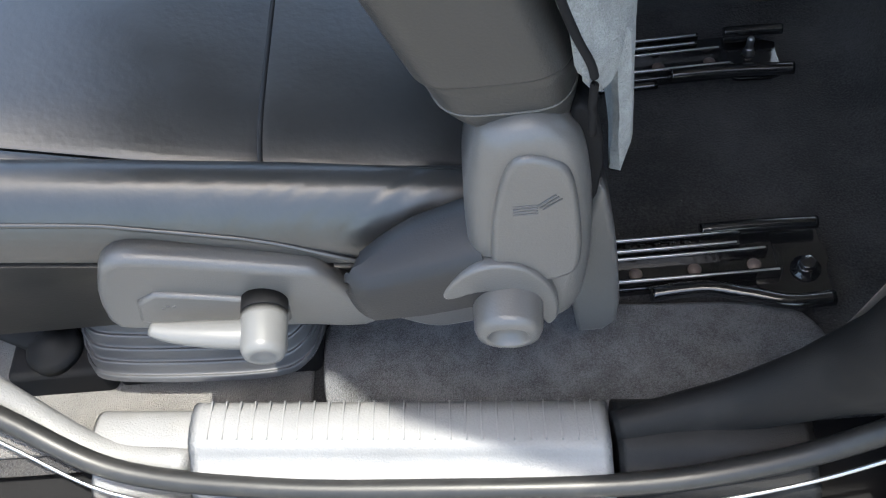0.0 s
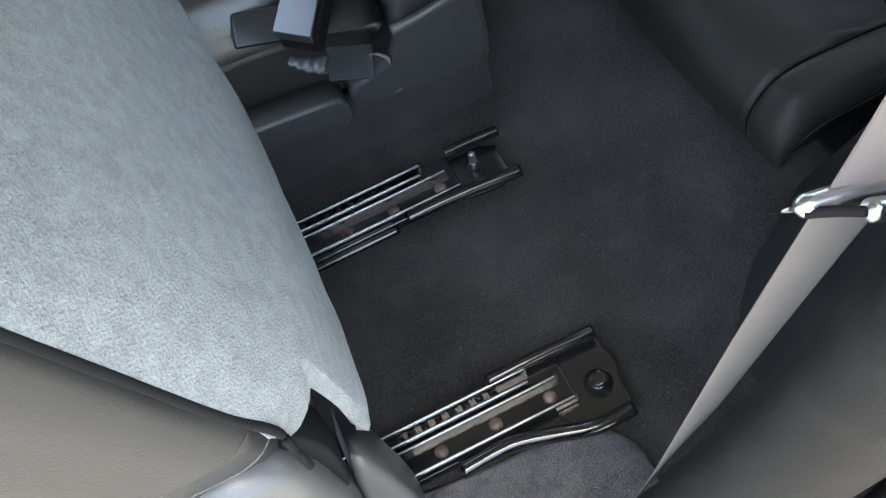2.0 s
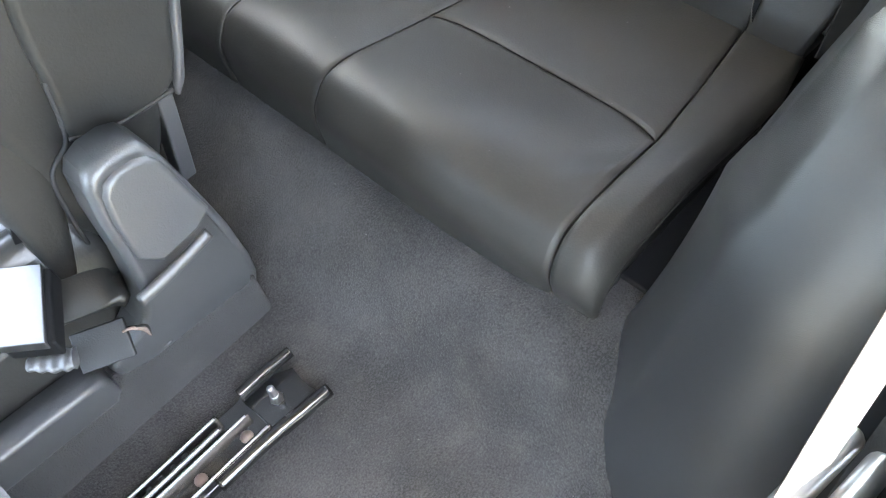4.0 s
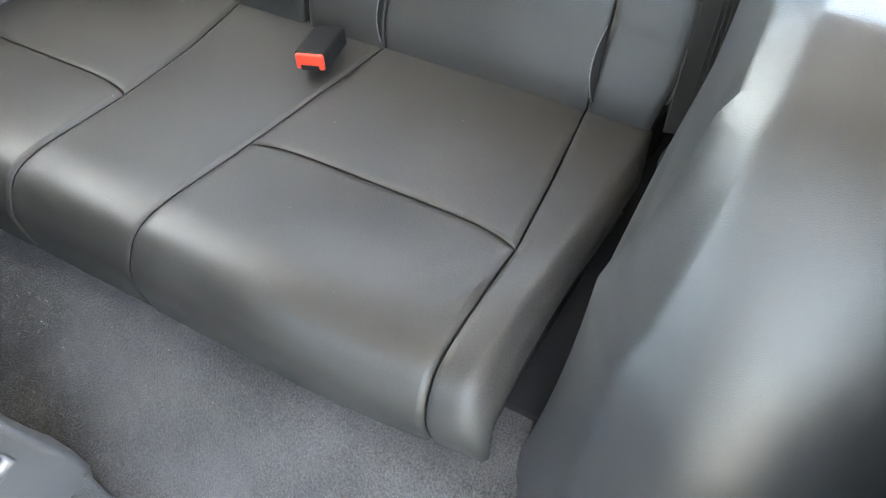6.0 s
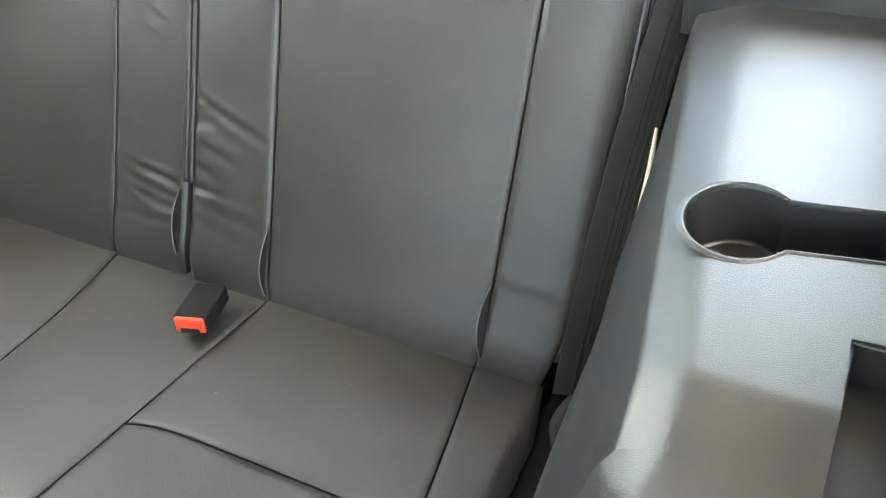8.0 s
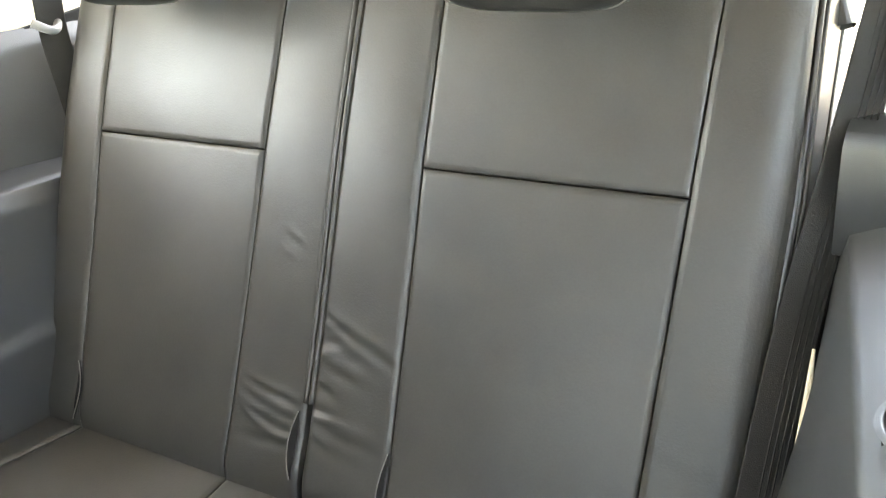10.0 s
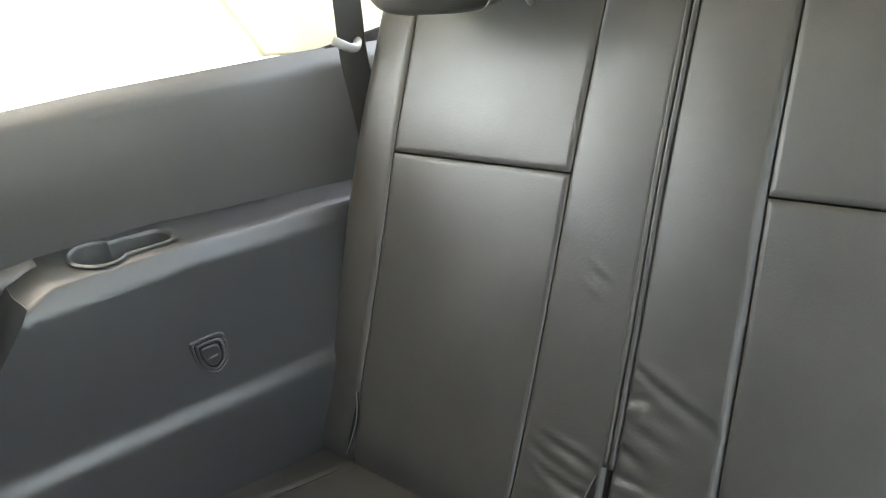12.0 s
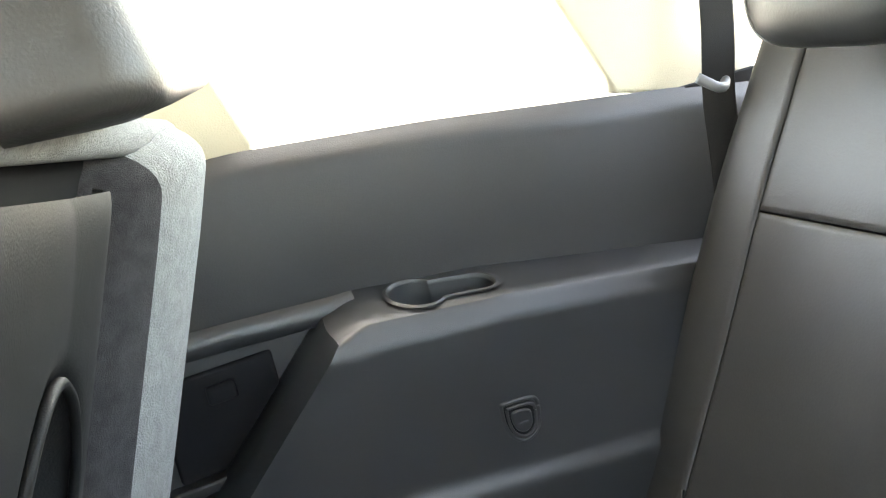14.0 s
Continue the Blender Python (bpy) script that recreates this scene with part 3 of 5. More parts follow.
def shield_line(k, y):
    return [(1.098 + (x - 1.098) * k, y, 0.400 + (z - 0.400) * k) for x, z in SHIELD + SHIELD[:1]]


part("badge_recess", plate([(x, z) for x, y, z in shield_line(1.12, 0)[:-1]], 1.4655, 1.472, 0.002, 2, 2), PLASTIC_MATT, right_trim, "shield-shaped recess")
part("badge", plate([(x, z) for x, y, z in shield_line(0.7, 0)[:-1]], 1.4625, 1.472, 0.003, 2, 2), PLASTIC, right_trim, "embossed shield-shaped moulding")
part("badge_ring", tube(shield_line(0.9, 1.4650), 0.0020, 60, 8, False), PLASTIC, right_trim)
part("badge_rim", tube(shield_line(1.18, 1.4675), 0.0026, 60, 8, False), PLASTIC, right_trim)
part("badge_bar", block(1.091, 1.105, 1.4605, 1.464, 0.398, 0.401, 0.001, 1), PLASTIC, right_trim)
# pocket forward of the box, right: a black block gives its recess the dark of shade
part("door_card", block(0.2, 0.92, 1.556, 1.60, 0.0, 0.596, 0.006), PLASTIC, right_trim)
part("pocket", block(0.70, 0.84, 1.550, 1.57, 0.44, 0.565, 0.005, 3), DARK, right_trim, "dark block standing in for a pocket's shaded recess")
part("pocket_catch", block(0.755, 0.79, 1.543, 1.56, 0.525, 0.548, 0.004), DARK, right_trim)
part("pocket_shelf", block(0.68, 0.76, 1.535, 1.56, 0.425, 0.44, 0.004), PLASTIC, right_trim)
card_lip = [(1.552, 0.0), (1.545, -0.004), (1.540, -0.016), (1.542, -0.030), (1.556, -0.034)]
part("card_rail", sheet(lambda u, v: (0.25 + 0.70 * u, card_lip[int(round(v * 4))][0], float(np.interp(0.25 + 0.70 * u, [0.25, 0.5, 0.765, 0.93], [0.628, 0.625, 0.619, 0.607])) - 0.004 + card_lip[int(round(v * 4))][1]), np.linspace(0, 1, 40), np.linspace(0, 1, 5), -0.004), PLASTIC, right_trim, "rounded rail of the door card")

# cream pillars and window frames, right and left, and the shelf line of the windows
for side, y0, nm in ((1, 1.60, "right"), (-1, 0.03, "left")):
    y1 = y0 + 0.05 * side
    wf = thing("window_" + ("1" if side > 0 else "2"), "car side window opening with cream pillar trim", "window", kind="structure")
    ya, yb = min(y0, y1), max(y0, y1)
    part("rear_pillar", plate([(1.392, 0.735), (1.60, 0.69), (1.66, 0.75), (1.52, 1.02), (1.35, 1.28), (1.12, 1.28), (1.31, 0.90), (1.38, 0.76)], ya, yb, 0.006, 2, 0), CREAM, wf, "cream plastic pillar trim")
    if side > 0:
        part("front_pillar", plate([(0.80, 0.76), (0.905, 0.76), (0.86, 0.9), (0.82, 1.05), (0.78, 1.28), (0.66, 1.28), (0.76, 0.9)], ya, yb, 0.008, 2, 1), CREAM, wf, "cream plastic pillar trim")
    part("window_ledge", block(0.45 if side > 0 else 0.9, 1.62, ya, yb, 0.62, 0.72, 0.006), PLASTIC, wf)
    pane = part("pane", block(0.92, 1.32, (ya + yb) / 2 - 0.002, (ya + yb) / 2 + 0.002, 0.72, 1.25, 0), None or bpy.data.materials.get("window_glass") or bpy.data.materials.new("window_glass"), wf)
    pane.visible_shadow = False
glass = bpy.data.materials["window_glass"]
glass.use_nodes = True
gb = glass.node_tree.nodes["Principled BSDF"]
gb.inputs["Transmission Weight"].default_value, gb.inputs["Roughness"].default_value, gb.inputs["IOR"].default_value = 1.0, 0.0, 1.02
gb.inputs["Base Color"].default_value = (0.93, 0.96, 0.95, 1)
side_wall = part("door_right", block(-1.2, 0.80, 1.60, 1.68, 0.0, 0.78, 0.02), PLASTIC)
tagged(side_wall, "dark plastic door card of the far door", "door", kind="structure")

# ---------------- rear seat ----------------
rear_seat = thing("rear_seat", "black leather two-place rear seat with sewn panels and headrests", "rear seat")


def mirror(f):
    return lambda v: 2 * YC - f(v)


# cushion profile from the back over the front edge to the floor (x, z)
CUSH, CUSH_L = spline([(1.245, 0.162), (1.10, 0.184), (0.965, 0.212), (0.880, 0.234), (0.825, 0.247), (0.786, 0.246), (0.763, 0.226), (0.750, 0.195), (0.752, 0.128)], 240)
CS = np.linspace(0, CUSH_L, 240)


def edge_drop(d, r):
    return 0 if d > r else r - math.sqrt(max(0, r * r - (r - max(d, 0)) ** 2))


def cushion_S(y, v):
    x, z = np.interp(v, CS, CUSH[:, 0]), np.interp(v, CS, CUSH[:, 1])
    d = min(y - 0.378, 2 * YC - 0.378 - y)
    side = max(0.0, 1 - d / 0.30)
    # the outer thirds sit lower at the front lip
    f = min(max((0.98 - x) / 0.22, 0), 1)
    f = f * f * (3 - 2 * f)
    z -= 0.042 * f * side ** 1.5 * min(max((z - 0.12) / 0.08, 0), 1)
    x += 0.022 * f * side ** 2
    z -= edge_drop(d, 0.045) * 1.6
    return (x, y, z)


def s1(v):
    return float(np.interp(v, [0, 0.15, 0.28, CUSH_L], [0.505, 0.478, 0.456, 0.449]))


def s2(v):
    return float(np.interp(v, [0, 0.15, 0.28, CUSH_L], [0.806, 0.824, 0.832, 0.842]))


V_CROSS = float(np.interp(-0.975, -CUSH[:, 0], CS))
V_END = CUSH_L


def cross_seam(u):
    """The cushion's cross seam, whose ends bend towards the front."""
    return V_CROSS - 0.007 + 0.016 * abs(2 * u - 1) ** 6



def bolster_edge(v):
    return float(np.interp(v, [0, 0.1, CUSH_L], [0.415, 0.392, 0.385]))


def cush_folds(y, v):
    h = 0.0
    for (yy, vv, a, w) in ((0.47, V_CROSS + 0.10, 0.003, 0.012), (0.50, V_CROSS + 0.085, -0.003, 0.014), (0.52, V_CROSS + 0.11, 0.002, 0.015), (0.70, V_CROSS + 0.13, 0.0009, 0.02), (0.66, V_CROSS + 0.12, -0.0008, 0.018)):
        h += a * ridge(y - yy - 0.5 * (v - vv), w) * ridge(v - vv, 0.04)
    return h


for flip in (False, True):
    def E2(f, flip=flip):
        return mirror(f) if flip else f

    def two(f, g, flip=flip):
        return (E2(g), E2(f)) if flip else (f, g)

    a, b = two(s1, s2)
    part("cushion_panel", pad(cushion_S, a, b, 0.0, cross_seam, 44, 44, 0.010, 0.02, 0.004), LEATHER, rear_seat)
    part("cushion_panel", pad(cushion_S, a, b, cross_seam, V_END, 48, 60, 0.013, 0.022, 0.006, cush_folds), LEATHER, rear_seat)
    a, b = two(bolster_edge, s1)
    part("cushion_bolster", pad(cushion_S, a, b, 0.02, V_END, 26, 80, 0.012, 0.02, 0.004, skirt=0.06), LEATHER, rear_seat)
    line = []
    for v in np.linspace(0.14, V_END - 0.03, 12):
        x, y, z = cushion_S(bolster_edge(v) + 0.004, v)
        y += 0.003
        line.append((x, 2 * YC - y if flip else y, z - 0.020))
    part("cushion_piping", tube(line, 0.0026, 70, 8), LEATHER, rear_seat)
    side = plate([(0.776, 0.06), (0.770, 0.14), (0.80, 0.185), (0.95, 0.175), (1.24, 0.13), (1.26, 0.06)], 0.400, 0.44, 0.008, 2, 1)
    if flip:
        bmesh.ops.transform(side, matrix=Matrix.Translation((0, 2 * YC, 0)) @ Matrix.Diagonal((1, -1, 1, 1)), verts=side.verts)
    part("cushion_side", side, LEATHER_BLACK, rear_seat, "black leather side of the cushion")
part("cushion_strip", pad(cushion_S, s2, mirror(s2), 0.0, V_END, 34, 90, 0.007, 0.018, 0.004), LEATHER, rear_seat)
# black block that gives the gap beside the cushion its shade
part("gap_shade_block", block(0.83, 1.28, 0.30, 0.405, 0.10, 0.142, 0.004), DARK, rear_seat)
part("cushion_base", block(0.775, 1.30, 0.41, 2 * YC - 0.41, 0.06, 0.135, 0.02), DARK, rear_seat)

# backrest profile from the top down (x, z)
BACK, BACK_L = spline([(1.66, 0.775), (1.615, 0.793), (1.572, 0.787), (1.545, 0.752), (1.50, 0.676), (1.447, 0.586), (1.36, 0.425), (1.268, 0.262), (1.228, 0.195), (1.215, 0.13)], 300)
BS = np.linspace(0, BACK_L, 300)


def back_S(y, v):
    x, z = np.interp(v, BS, BACK[:, 0]), np.interp(v, BS, BACK[:, 1])
    d = min(y - 0.366, 2 * YC - 0.366 - y)
    x += edge_drop(d, 0.05) * 1.3
    return (x, y, z)


def v_at(z):
    k = np.argmax(BACK[:, 1])
    return float(np.interp(-z, -BACK[k:, 1], BS[k:]))


V_SEAM = v_at(0.578)
V_LOW, V_SLIT = v_at(0.145), v_at(0.262)


def bo(v):
    return float(np.interp(v, [0, V_SEAM, V_SLIT, V_LOW], [0.385, 0.376, 0.382, 0.42]))


def b1(v):
    return float(np.interp(v, [0, V_SEAM, V_SLIT, V_LOW], [0.472, 0.479, 0.490, 0.500]))


def b2(v):
    return float(np.interp(v, [0, V_SEAM, V_SLIT, V_LOW], [0.818, 0.814, 0.808, 0.806]))


def bm_(v):
    return YC - 0.003


def creases(px, pz, rows):
    """Short creases in the leather: each row gives middle, half length, half width, slope in degrees and height, all in millimetres."""
    h = 0.0
    for cx, cz, length, width, slope, high in rows:
        c, s = math.cos(radians(slope)), math.sin(radians(slope))
        a, b = (px - cx) * c + (pz - cz) * s, (pz - cz) * c - (px - cx) * s
        b += 0.004 * a * a / length * 6
        h += 0.0015 * high * math.exp(-(a / length) ** 2 - (b / (1.4 * width)) ** 2)
    return h


# middles run from the seam between the two places outwards, and down from 0.39 m over the floor
NEAR_CREASES = [(50, 17, 62, 4.6, 20, -4.2), (46, 10, 58, 5.5, 18, 2.6), (13, 8, 13, 3.4, 14, 2.2), (21, 30, 17, 4.6, -8, -2.4), (9, 42, 15, 3.6, -18, 1.8),
                (58, 43, 25, 7, 15, -2.2), (38, 61, 33, 6.5, 15, -2.2), (30, 54, 29, 4.6, 16, 1.4), (17, 85, 19, 4.6, 22, -2.8), (9, 78, 19, 3.4, 18, 1.8),
                (10, 118, 33, 3.6, 2, 2.6), (10, 112, 37, 4.2, 2, -1.8), (6, 134, 33, 3.6, 28, 2.4), (62, 137, 37, 4.5, 9, -1.8), (78, 125, 25, 5.5, 6, 1.1), (38, 152, 46, 7, 15, -1.8)]
FAR_CREASES = [(81, 100, 36, 3.4, 9, 2.4), (75, 105, 36, 4, 9, -2.2), (91, 117, 31, 4, 11, 1.8), (55, 123, 36, 4, 20, -1.8), (86, 134, 47, 3.4, 9, 2.4), (39, 137, 26, 3.4, 25, 1.8),
               (81, 140, 47, 4.6, 9, -2.4), (96, 154, 31, 3.4, 0, 1.8), (70, 162, 47, 4.6, -4, -1.8), (80, -86, 15, 2.6, 30, 0.9), (78, -80, 15, 2.4, 30, -0.8), (70, -66, 14, 2.6, 30, 0.7)]


def centre_folds(y, v):
    z = float(np.interp(v, BS, BACK[:, 1]))
    px, pz = (0.937 - y) * 1000, (0.396 - z) * 1000
    w = noise.noise(Vector((y * 30, z * 30, 5.0)))
    return creases(px + 4 * w, pz + 3 * w, NEAR_CREASES)


def centre_folds_far(y, v):
    z = float(np.interp(v, BS, BACK[:, 1]))
    px, pz = 130 - (y - 0.945) * 1000, (0.396 - z) * 1000
    w = noise.noise(Vector((y * 30, z * 30, 9.0)))
    return creases(130 - px + 4 * w, pz + 3 * w, [(130 - a, b, c, d, -e, f) for a, b, c, d, e, f in FAR_CREASES])


def outer_folds(y, v):
    z = float(np.interp(v, BS, BACK[:, 1]))
    h = 0.0
    for z0, a, w in ((0.335, 0.0004, 0.007), (0.318, -0.0004, 0.008), (0.272, 0.0008, 0.005), (0.264, -0.0008, 0.005), (0.222, -0.0006, 0.008)):
        h += a * ridge(z - z0 - 0.15 * (y - 0.43) + 0.006 * noise.noise(Vector((y * 40, z * 25, 2.0))), w)
    return h


def far_outer_folds(y, v):
    return outer_folds(2 * YC - y, v)


for flip in (False, True):
    def E3(f, flip=flip):
        return mirror(f) if flip else f

    def two3(f, g, flip=flip):
        return (E3(g), E3(f)) if flip else (f, g)

    a, b = two3(b1, b2)
    part("back_panel", pad(back_S, a, b, 0.0, V_SEAM, 44, 50, 0.010, 0.018, 0.003), LEATHER, rear_seat)
    part("back_panel", pad(back_S, a, b, V_SEAM, V_LOW, 48, 64, 0.011, 0.018, 0.006), LEATHER, rear_seat)
    a, b = two3(bo, b1)
    part("back_bolster", pad(back_S, a, b, 0.0, V_LOW, 26, 130, 0.014, 0.022, 0.003, far_outer_folds if flip else outer_folds, skirt=0.08), LEATHER, rear_seat)
    a, b = two3(b2, bm_)
    part("back_centre_bolster", pad(back_S, a, b, 0.0, V_LOW, 30, 190, 0.016, 0.02, 0.003, centre_folds_far if flip else centre_folds), LEATHER, rear_seat)
for dy in (-0.0045, 0.0045):
    line = []
    for v in np.linspace(0.03, v_at(0.29), 20):
        x, y, z = back_S(YC + dy, v)
        line.append((x - 0.004, y, z + 0.003))
    part("centre_piping", tube(line, 0.0036, 80, 8), LEATHER, rear_seat)


def seam_shade(y0, z0, z1, wide, bow):
    """A dark sliver laid on the cover as the shade inside a gaping seam."""
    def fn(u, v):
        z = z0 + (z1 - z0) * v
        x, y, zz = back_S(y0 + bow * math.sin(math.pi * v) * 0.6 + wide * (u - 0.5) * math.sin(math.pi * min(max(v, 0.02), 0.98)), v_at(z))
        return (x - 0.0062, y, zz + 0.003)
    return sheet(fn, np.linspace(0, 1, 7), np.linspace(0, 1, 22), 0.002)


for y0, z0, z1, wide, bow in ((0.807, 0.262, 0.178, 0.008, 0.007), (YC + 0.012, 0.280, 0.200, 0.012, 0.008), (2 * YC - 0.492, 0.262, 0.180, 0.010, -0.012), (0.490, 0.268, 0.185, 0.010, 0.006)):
    part("seam_shade", seam_shade(y0, z0, z1, wide, bow), DARK, rear_seat, "dark sliver standing in for the shade of an open seam")
    line = []
    for v in np.linspace(0, 1, 14):
        z = z0 + (z1 - z0) * v
        side = 1 if bow > 0 else -1
        x, y, zz = back_S(y0 + bow * math.sin(math.pi * v) * 0.6 + side * 0.5 * wide * math.sin(math.pi * v), v_at(z))
        line.append((x - 0.008, y, zz + 0.004))
    part("cover_edge", tube(line, 0.0009, 30, 6), PIPING, rear_seat, "pale stitched cover edge")
part("back_board", plate([(1.29, 0.14), (1.62, 0.72), (1.68, 0.76), (1.72, 0.70), (1.36, 0.10)], 0.40, 2 * YC - 0.40, 0.02, 2, 1), CARPET, rear_seat)


for flip in (False, True):
    for k in (0, 1):
        line = []
        for v in np.linspace(0.05, v_at(0.20), 26):
            x, y, z = back_S(bo(v) + 0.002, v)
            y, x = y - 0.004 - 0.004 * k, x + 0.006 + 0.007 * k
            line.append((x, 2 * YC - y if flip else y, z))
        part("edge_piping", tube(line, 0.0030, 90, 8), LEATHER, rear_seat)
    side = plate([(1.30, 0.16), (1.275, 0.24), (1.46, 0.57), (1.575, 0.76), (1.63, 0.785), (1.68, 0.76), (1.655, 0.70), (1.40, 0.20), (1.36, 0.15)], 0.372, 0.40, 0.006, 2, 1)
    if flip:
        bmesh.ops.transform(side, matrix=Matrix.Translation((0, 2 * YC, 0)) @ Matrix.Diagonal((1, -1, 1, 1)), verts=side.verts)
    part("back_side", side, LEATHER_BLACK, rear_seat, "black side cover of the backrest")
    line = [(x, 2 * YC - 0.371 if flip else 0.371, z) for x, z in ((1.672, 0.742), (1.648, 0.69), (1.60, 0.60), (1.52, 0.44), (1.44, 0.28))]
    part("raw_edge", tube(line, 0.0022, 60, 6), PIPING, rear_seat, "pale stitched raw edge")


def headrest(parent, y):
    """A deep rounded headrest with a seam round its front cushion."""
    def fn(u, v):
        w, p = u * 2 * math.pi, (v - 0.5) * math.pi
        c, s = math.cos(w), math.sin(w)
        sq = lambda a, e: math.copysign(abs(a) ** e, a)
        r = abs(math.cos(p)) ** 0.42
        x = 0.062 * sq(c, 0.75) * r
        yy = 0.138 * sq(s, 0.5) * r
        z = 0.088 * sq(math.sin(p), 0.62)
        x += 0.020 * (z / 0.088) + 0.10 * (yy ** 2)
        if z < 0:
            x += -0.012 * z / 0.088
        return (1.472 + x, y + yy, 0.872 + z + 0.02 * (x / 0.06) * 0.4)
    h = part("headrest", sheet(fn, np.linspace(0, 1, 73), np.linspace(0.0005, 0.9995, 40)), LEATHER_BLACK, parent, "rounded black leather headrest")
    line = [fn(u, 0.5 + 0.46 * math.sin(t)) for t, u in [(k, 0.36 if k < 9 else 0.36) for k in np.linspace(-1.45, 1.45, 18)]]
    part("seam", tube([(x - 0.001, yy, z) for x, yy, z in line], 0.0016, 60, 6), PIPING, h)
    line = [(x - 0.001, 2 * y - yy, z) for x, yy, z in line]
    part("seam", tube(line, 0.0016, 60, 6), PIPING, h)
    for d in (-0.06, 0.06):
        part("post", tube([(1.55, y + d, 0.76), (1.53, y + d, 0.80), (1.50, y + d, 0.85)], 0.006, 12, 10), CHROME, h)


headrest(rear_seat, 0.640)
headrest(rear_seat, 2 * YC - 0.640)

# buckle between the rear places
rear_buckle = thing("belt_buckle", "black belt buckle with red release button on rear seat", "buckle")
mb = Matrix.Translation((1.150, 0.858, 0.205)) @ pose(0, 0, 0, 0, 12, 16).to_3x3().to_4x4() @ Matrix.Diagonal((0.86, 0.9, 0.9, 1))
part("housing", block(-0.038, 0.048, -0.025, 0.025, -0.015, 0.015, 0.005, 3, mb), DARK, rear_buckle)
bm = block(-0.0425, -0.030, -0.0225, 0.0225, -0.0115, 0.013, 0.003, 2, mb)
part("red_button", bm, RED, rear_buckle, "bright red release button")
part("slot", block(-0.0436, -0.036, -0.0145, 0.0145, -0.0118, -0.0035, 0.001, 1, mb), DARK, rear_buckle)

# rear belts beside the backrest
for nm, line, across, anchor in (
        ("seat_belt", [(1.20, 0.366, 0.20), (1.235, 0.365, 0.255), (1.285, 0.363, 0.325), (1.345, 0.360, 0.40), (1.43, 0.353, 0.50), (1.50, 0.33, 0.65), (1.55, 0.30, 0.86), (1.58, 0.26, 1.1)], (-0.5, 0.86, 0.1), (1.18, 0.372, 0.185)),
        ("seat_belt", [(1.485, 1.51, 0.50), (1.497, 1.52, 0.62), (1.503, 1.527, 0.705), (1.517, 1.53, 0.79), (1.53, 1.535, 0.90), (1.55, 1.54, 1.1)], (0.95, -0.25, -0.1), None)):
    belt = thing(nm, "charcoal rear seat belt webbing hanging beside the backrest", "seat belt", "rear seat belts")
    part("webbing", webbing(line, 0.047, across), BELT_DARK, belt)
    if anchor:
        for k in range(7):
            off = -0.018 + 0.006 * k
            part("rib", tube([(x - 0.002, y + off, z + 0.002) for x, y, z in line[:7]], 0.0009, 60, 5), BELT_DARK, belt)
        part("anchor_strap", tube([(1.15, 0.365, 0.165), (1.175, 0.372, 0.188), (1.22, 0.345, 0.215), (1.27, 0.315, 0.24)], 0.008, 24, 10, flat=0.4), BELT_DARK, belt)
        part("anchor_plate", block(1.235, 1.26, 0.30, 0.345, 0.225, 0.24, 0.004), STEEL, belt)
    else:
        part("guide_loop", tube([(1.455, 1.505, 0.742), (1.475, 1.49, 0.725), (1.51, 1.52, 0.722), (1.53, 1.545, 0.735)], 0.007, 24, 10), PLASTIC_SILVER, belt, "pale plastic guide loop")

# ---------------- driver's seat rails ----------------


def rail(y, x_end, rods, bracket, bolt, label):
    r = thing("seat_rail", label, "seat rail", "driver's seat rails")
    part("channel", block(-0.25, x_end - 0.045, y - 0.036, y + 0.036, 0.004, 0.022, 0.003, 2), STEEL_BLACK, r)
    for dy, h, x1 in ((-0.031, 0.036, x_end - 0.045), (0.004, 0.034, x_end - 0.055), (0.030, 0.038, x_end - 0.085), (0.012, 0.040, x_end - 0.09)):
        part("lip", block(-0.25, x1, y + dy - 0.0035, y + dy + 0.0035, 0.008, h, 0.0022, 2), STEEL_BLACK, r)
        # chrome bead along the worn lip, added for its highlight
        part("edge_highlight", tube([(-0.25, y + dy - 0.001, h - 0.0007), (0.1, y + dy, h - 0.0008), (x1 - 0.004, y + dy - 0.0005, h - 0.0006)], 0.0016, 24, 8), CHROME, r, "bright bead drawing the highlight on the worn lip")
    for k in range(3):
        x = x_end - 0.075 - 0.075 * k
        part("rivet", turned([(0.009, 0), (0.009, 0.002), (0.006, 0.0045), (0.0, 0.005)], Matrix.Translation((x, y - 0.014, 0.021)), 16), RIVET, r)
    for k in range(16):
        x = 0.05 + k * 0.019
        part("tooth", block(x, x + 0.010, y + 0.016, y + 0.026, 0.02, 0.033, 0.0015, 1), STEEL_BLACK, r)
    for pts, rad in rods:
        part("rod", tube(pts, rad, 40, 14), STEEL_BLACK, r)
    part("end_bracket", plate_flat(bracket, 0.010, 0.019), STEEL_BLACK, r)
    bx, by, big = bolt
    b = part("bolt", turned([(0.019 if big else 0.010, 0), (0.019 if big else 0.010, 0.003), (0.014 if big else 0.008, 0.005), (0.0135 if big else 0.0075, 0.011), (0.010 if big else 0.006, 0.0125), (0.0, 0.0125)],
             Matrix.Translation((bx, by, 0.019)), 6 if not big else 12), STEEL if not big else STEEL_BLACK, r, "hexagon floor bolt")
    if not big:
        part("stud", turned([(0.0055, 0), (0.0055, 0.018), (0.004, 0.021), (0, 0.0212)], Matrix.Translation((bx, by, 0.03)), 12), STEEL, b)
    else:
        part("bolt_head", turned([(0.0115, 0), (0.0115, 0.008), (0.0095, 0.0095), (0, 0.0095)], Matrix.Translation((bx, by, 0.028)), 6), STEEL_BLACK, b)
    return r


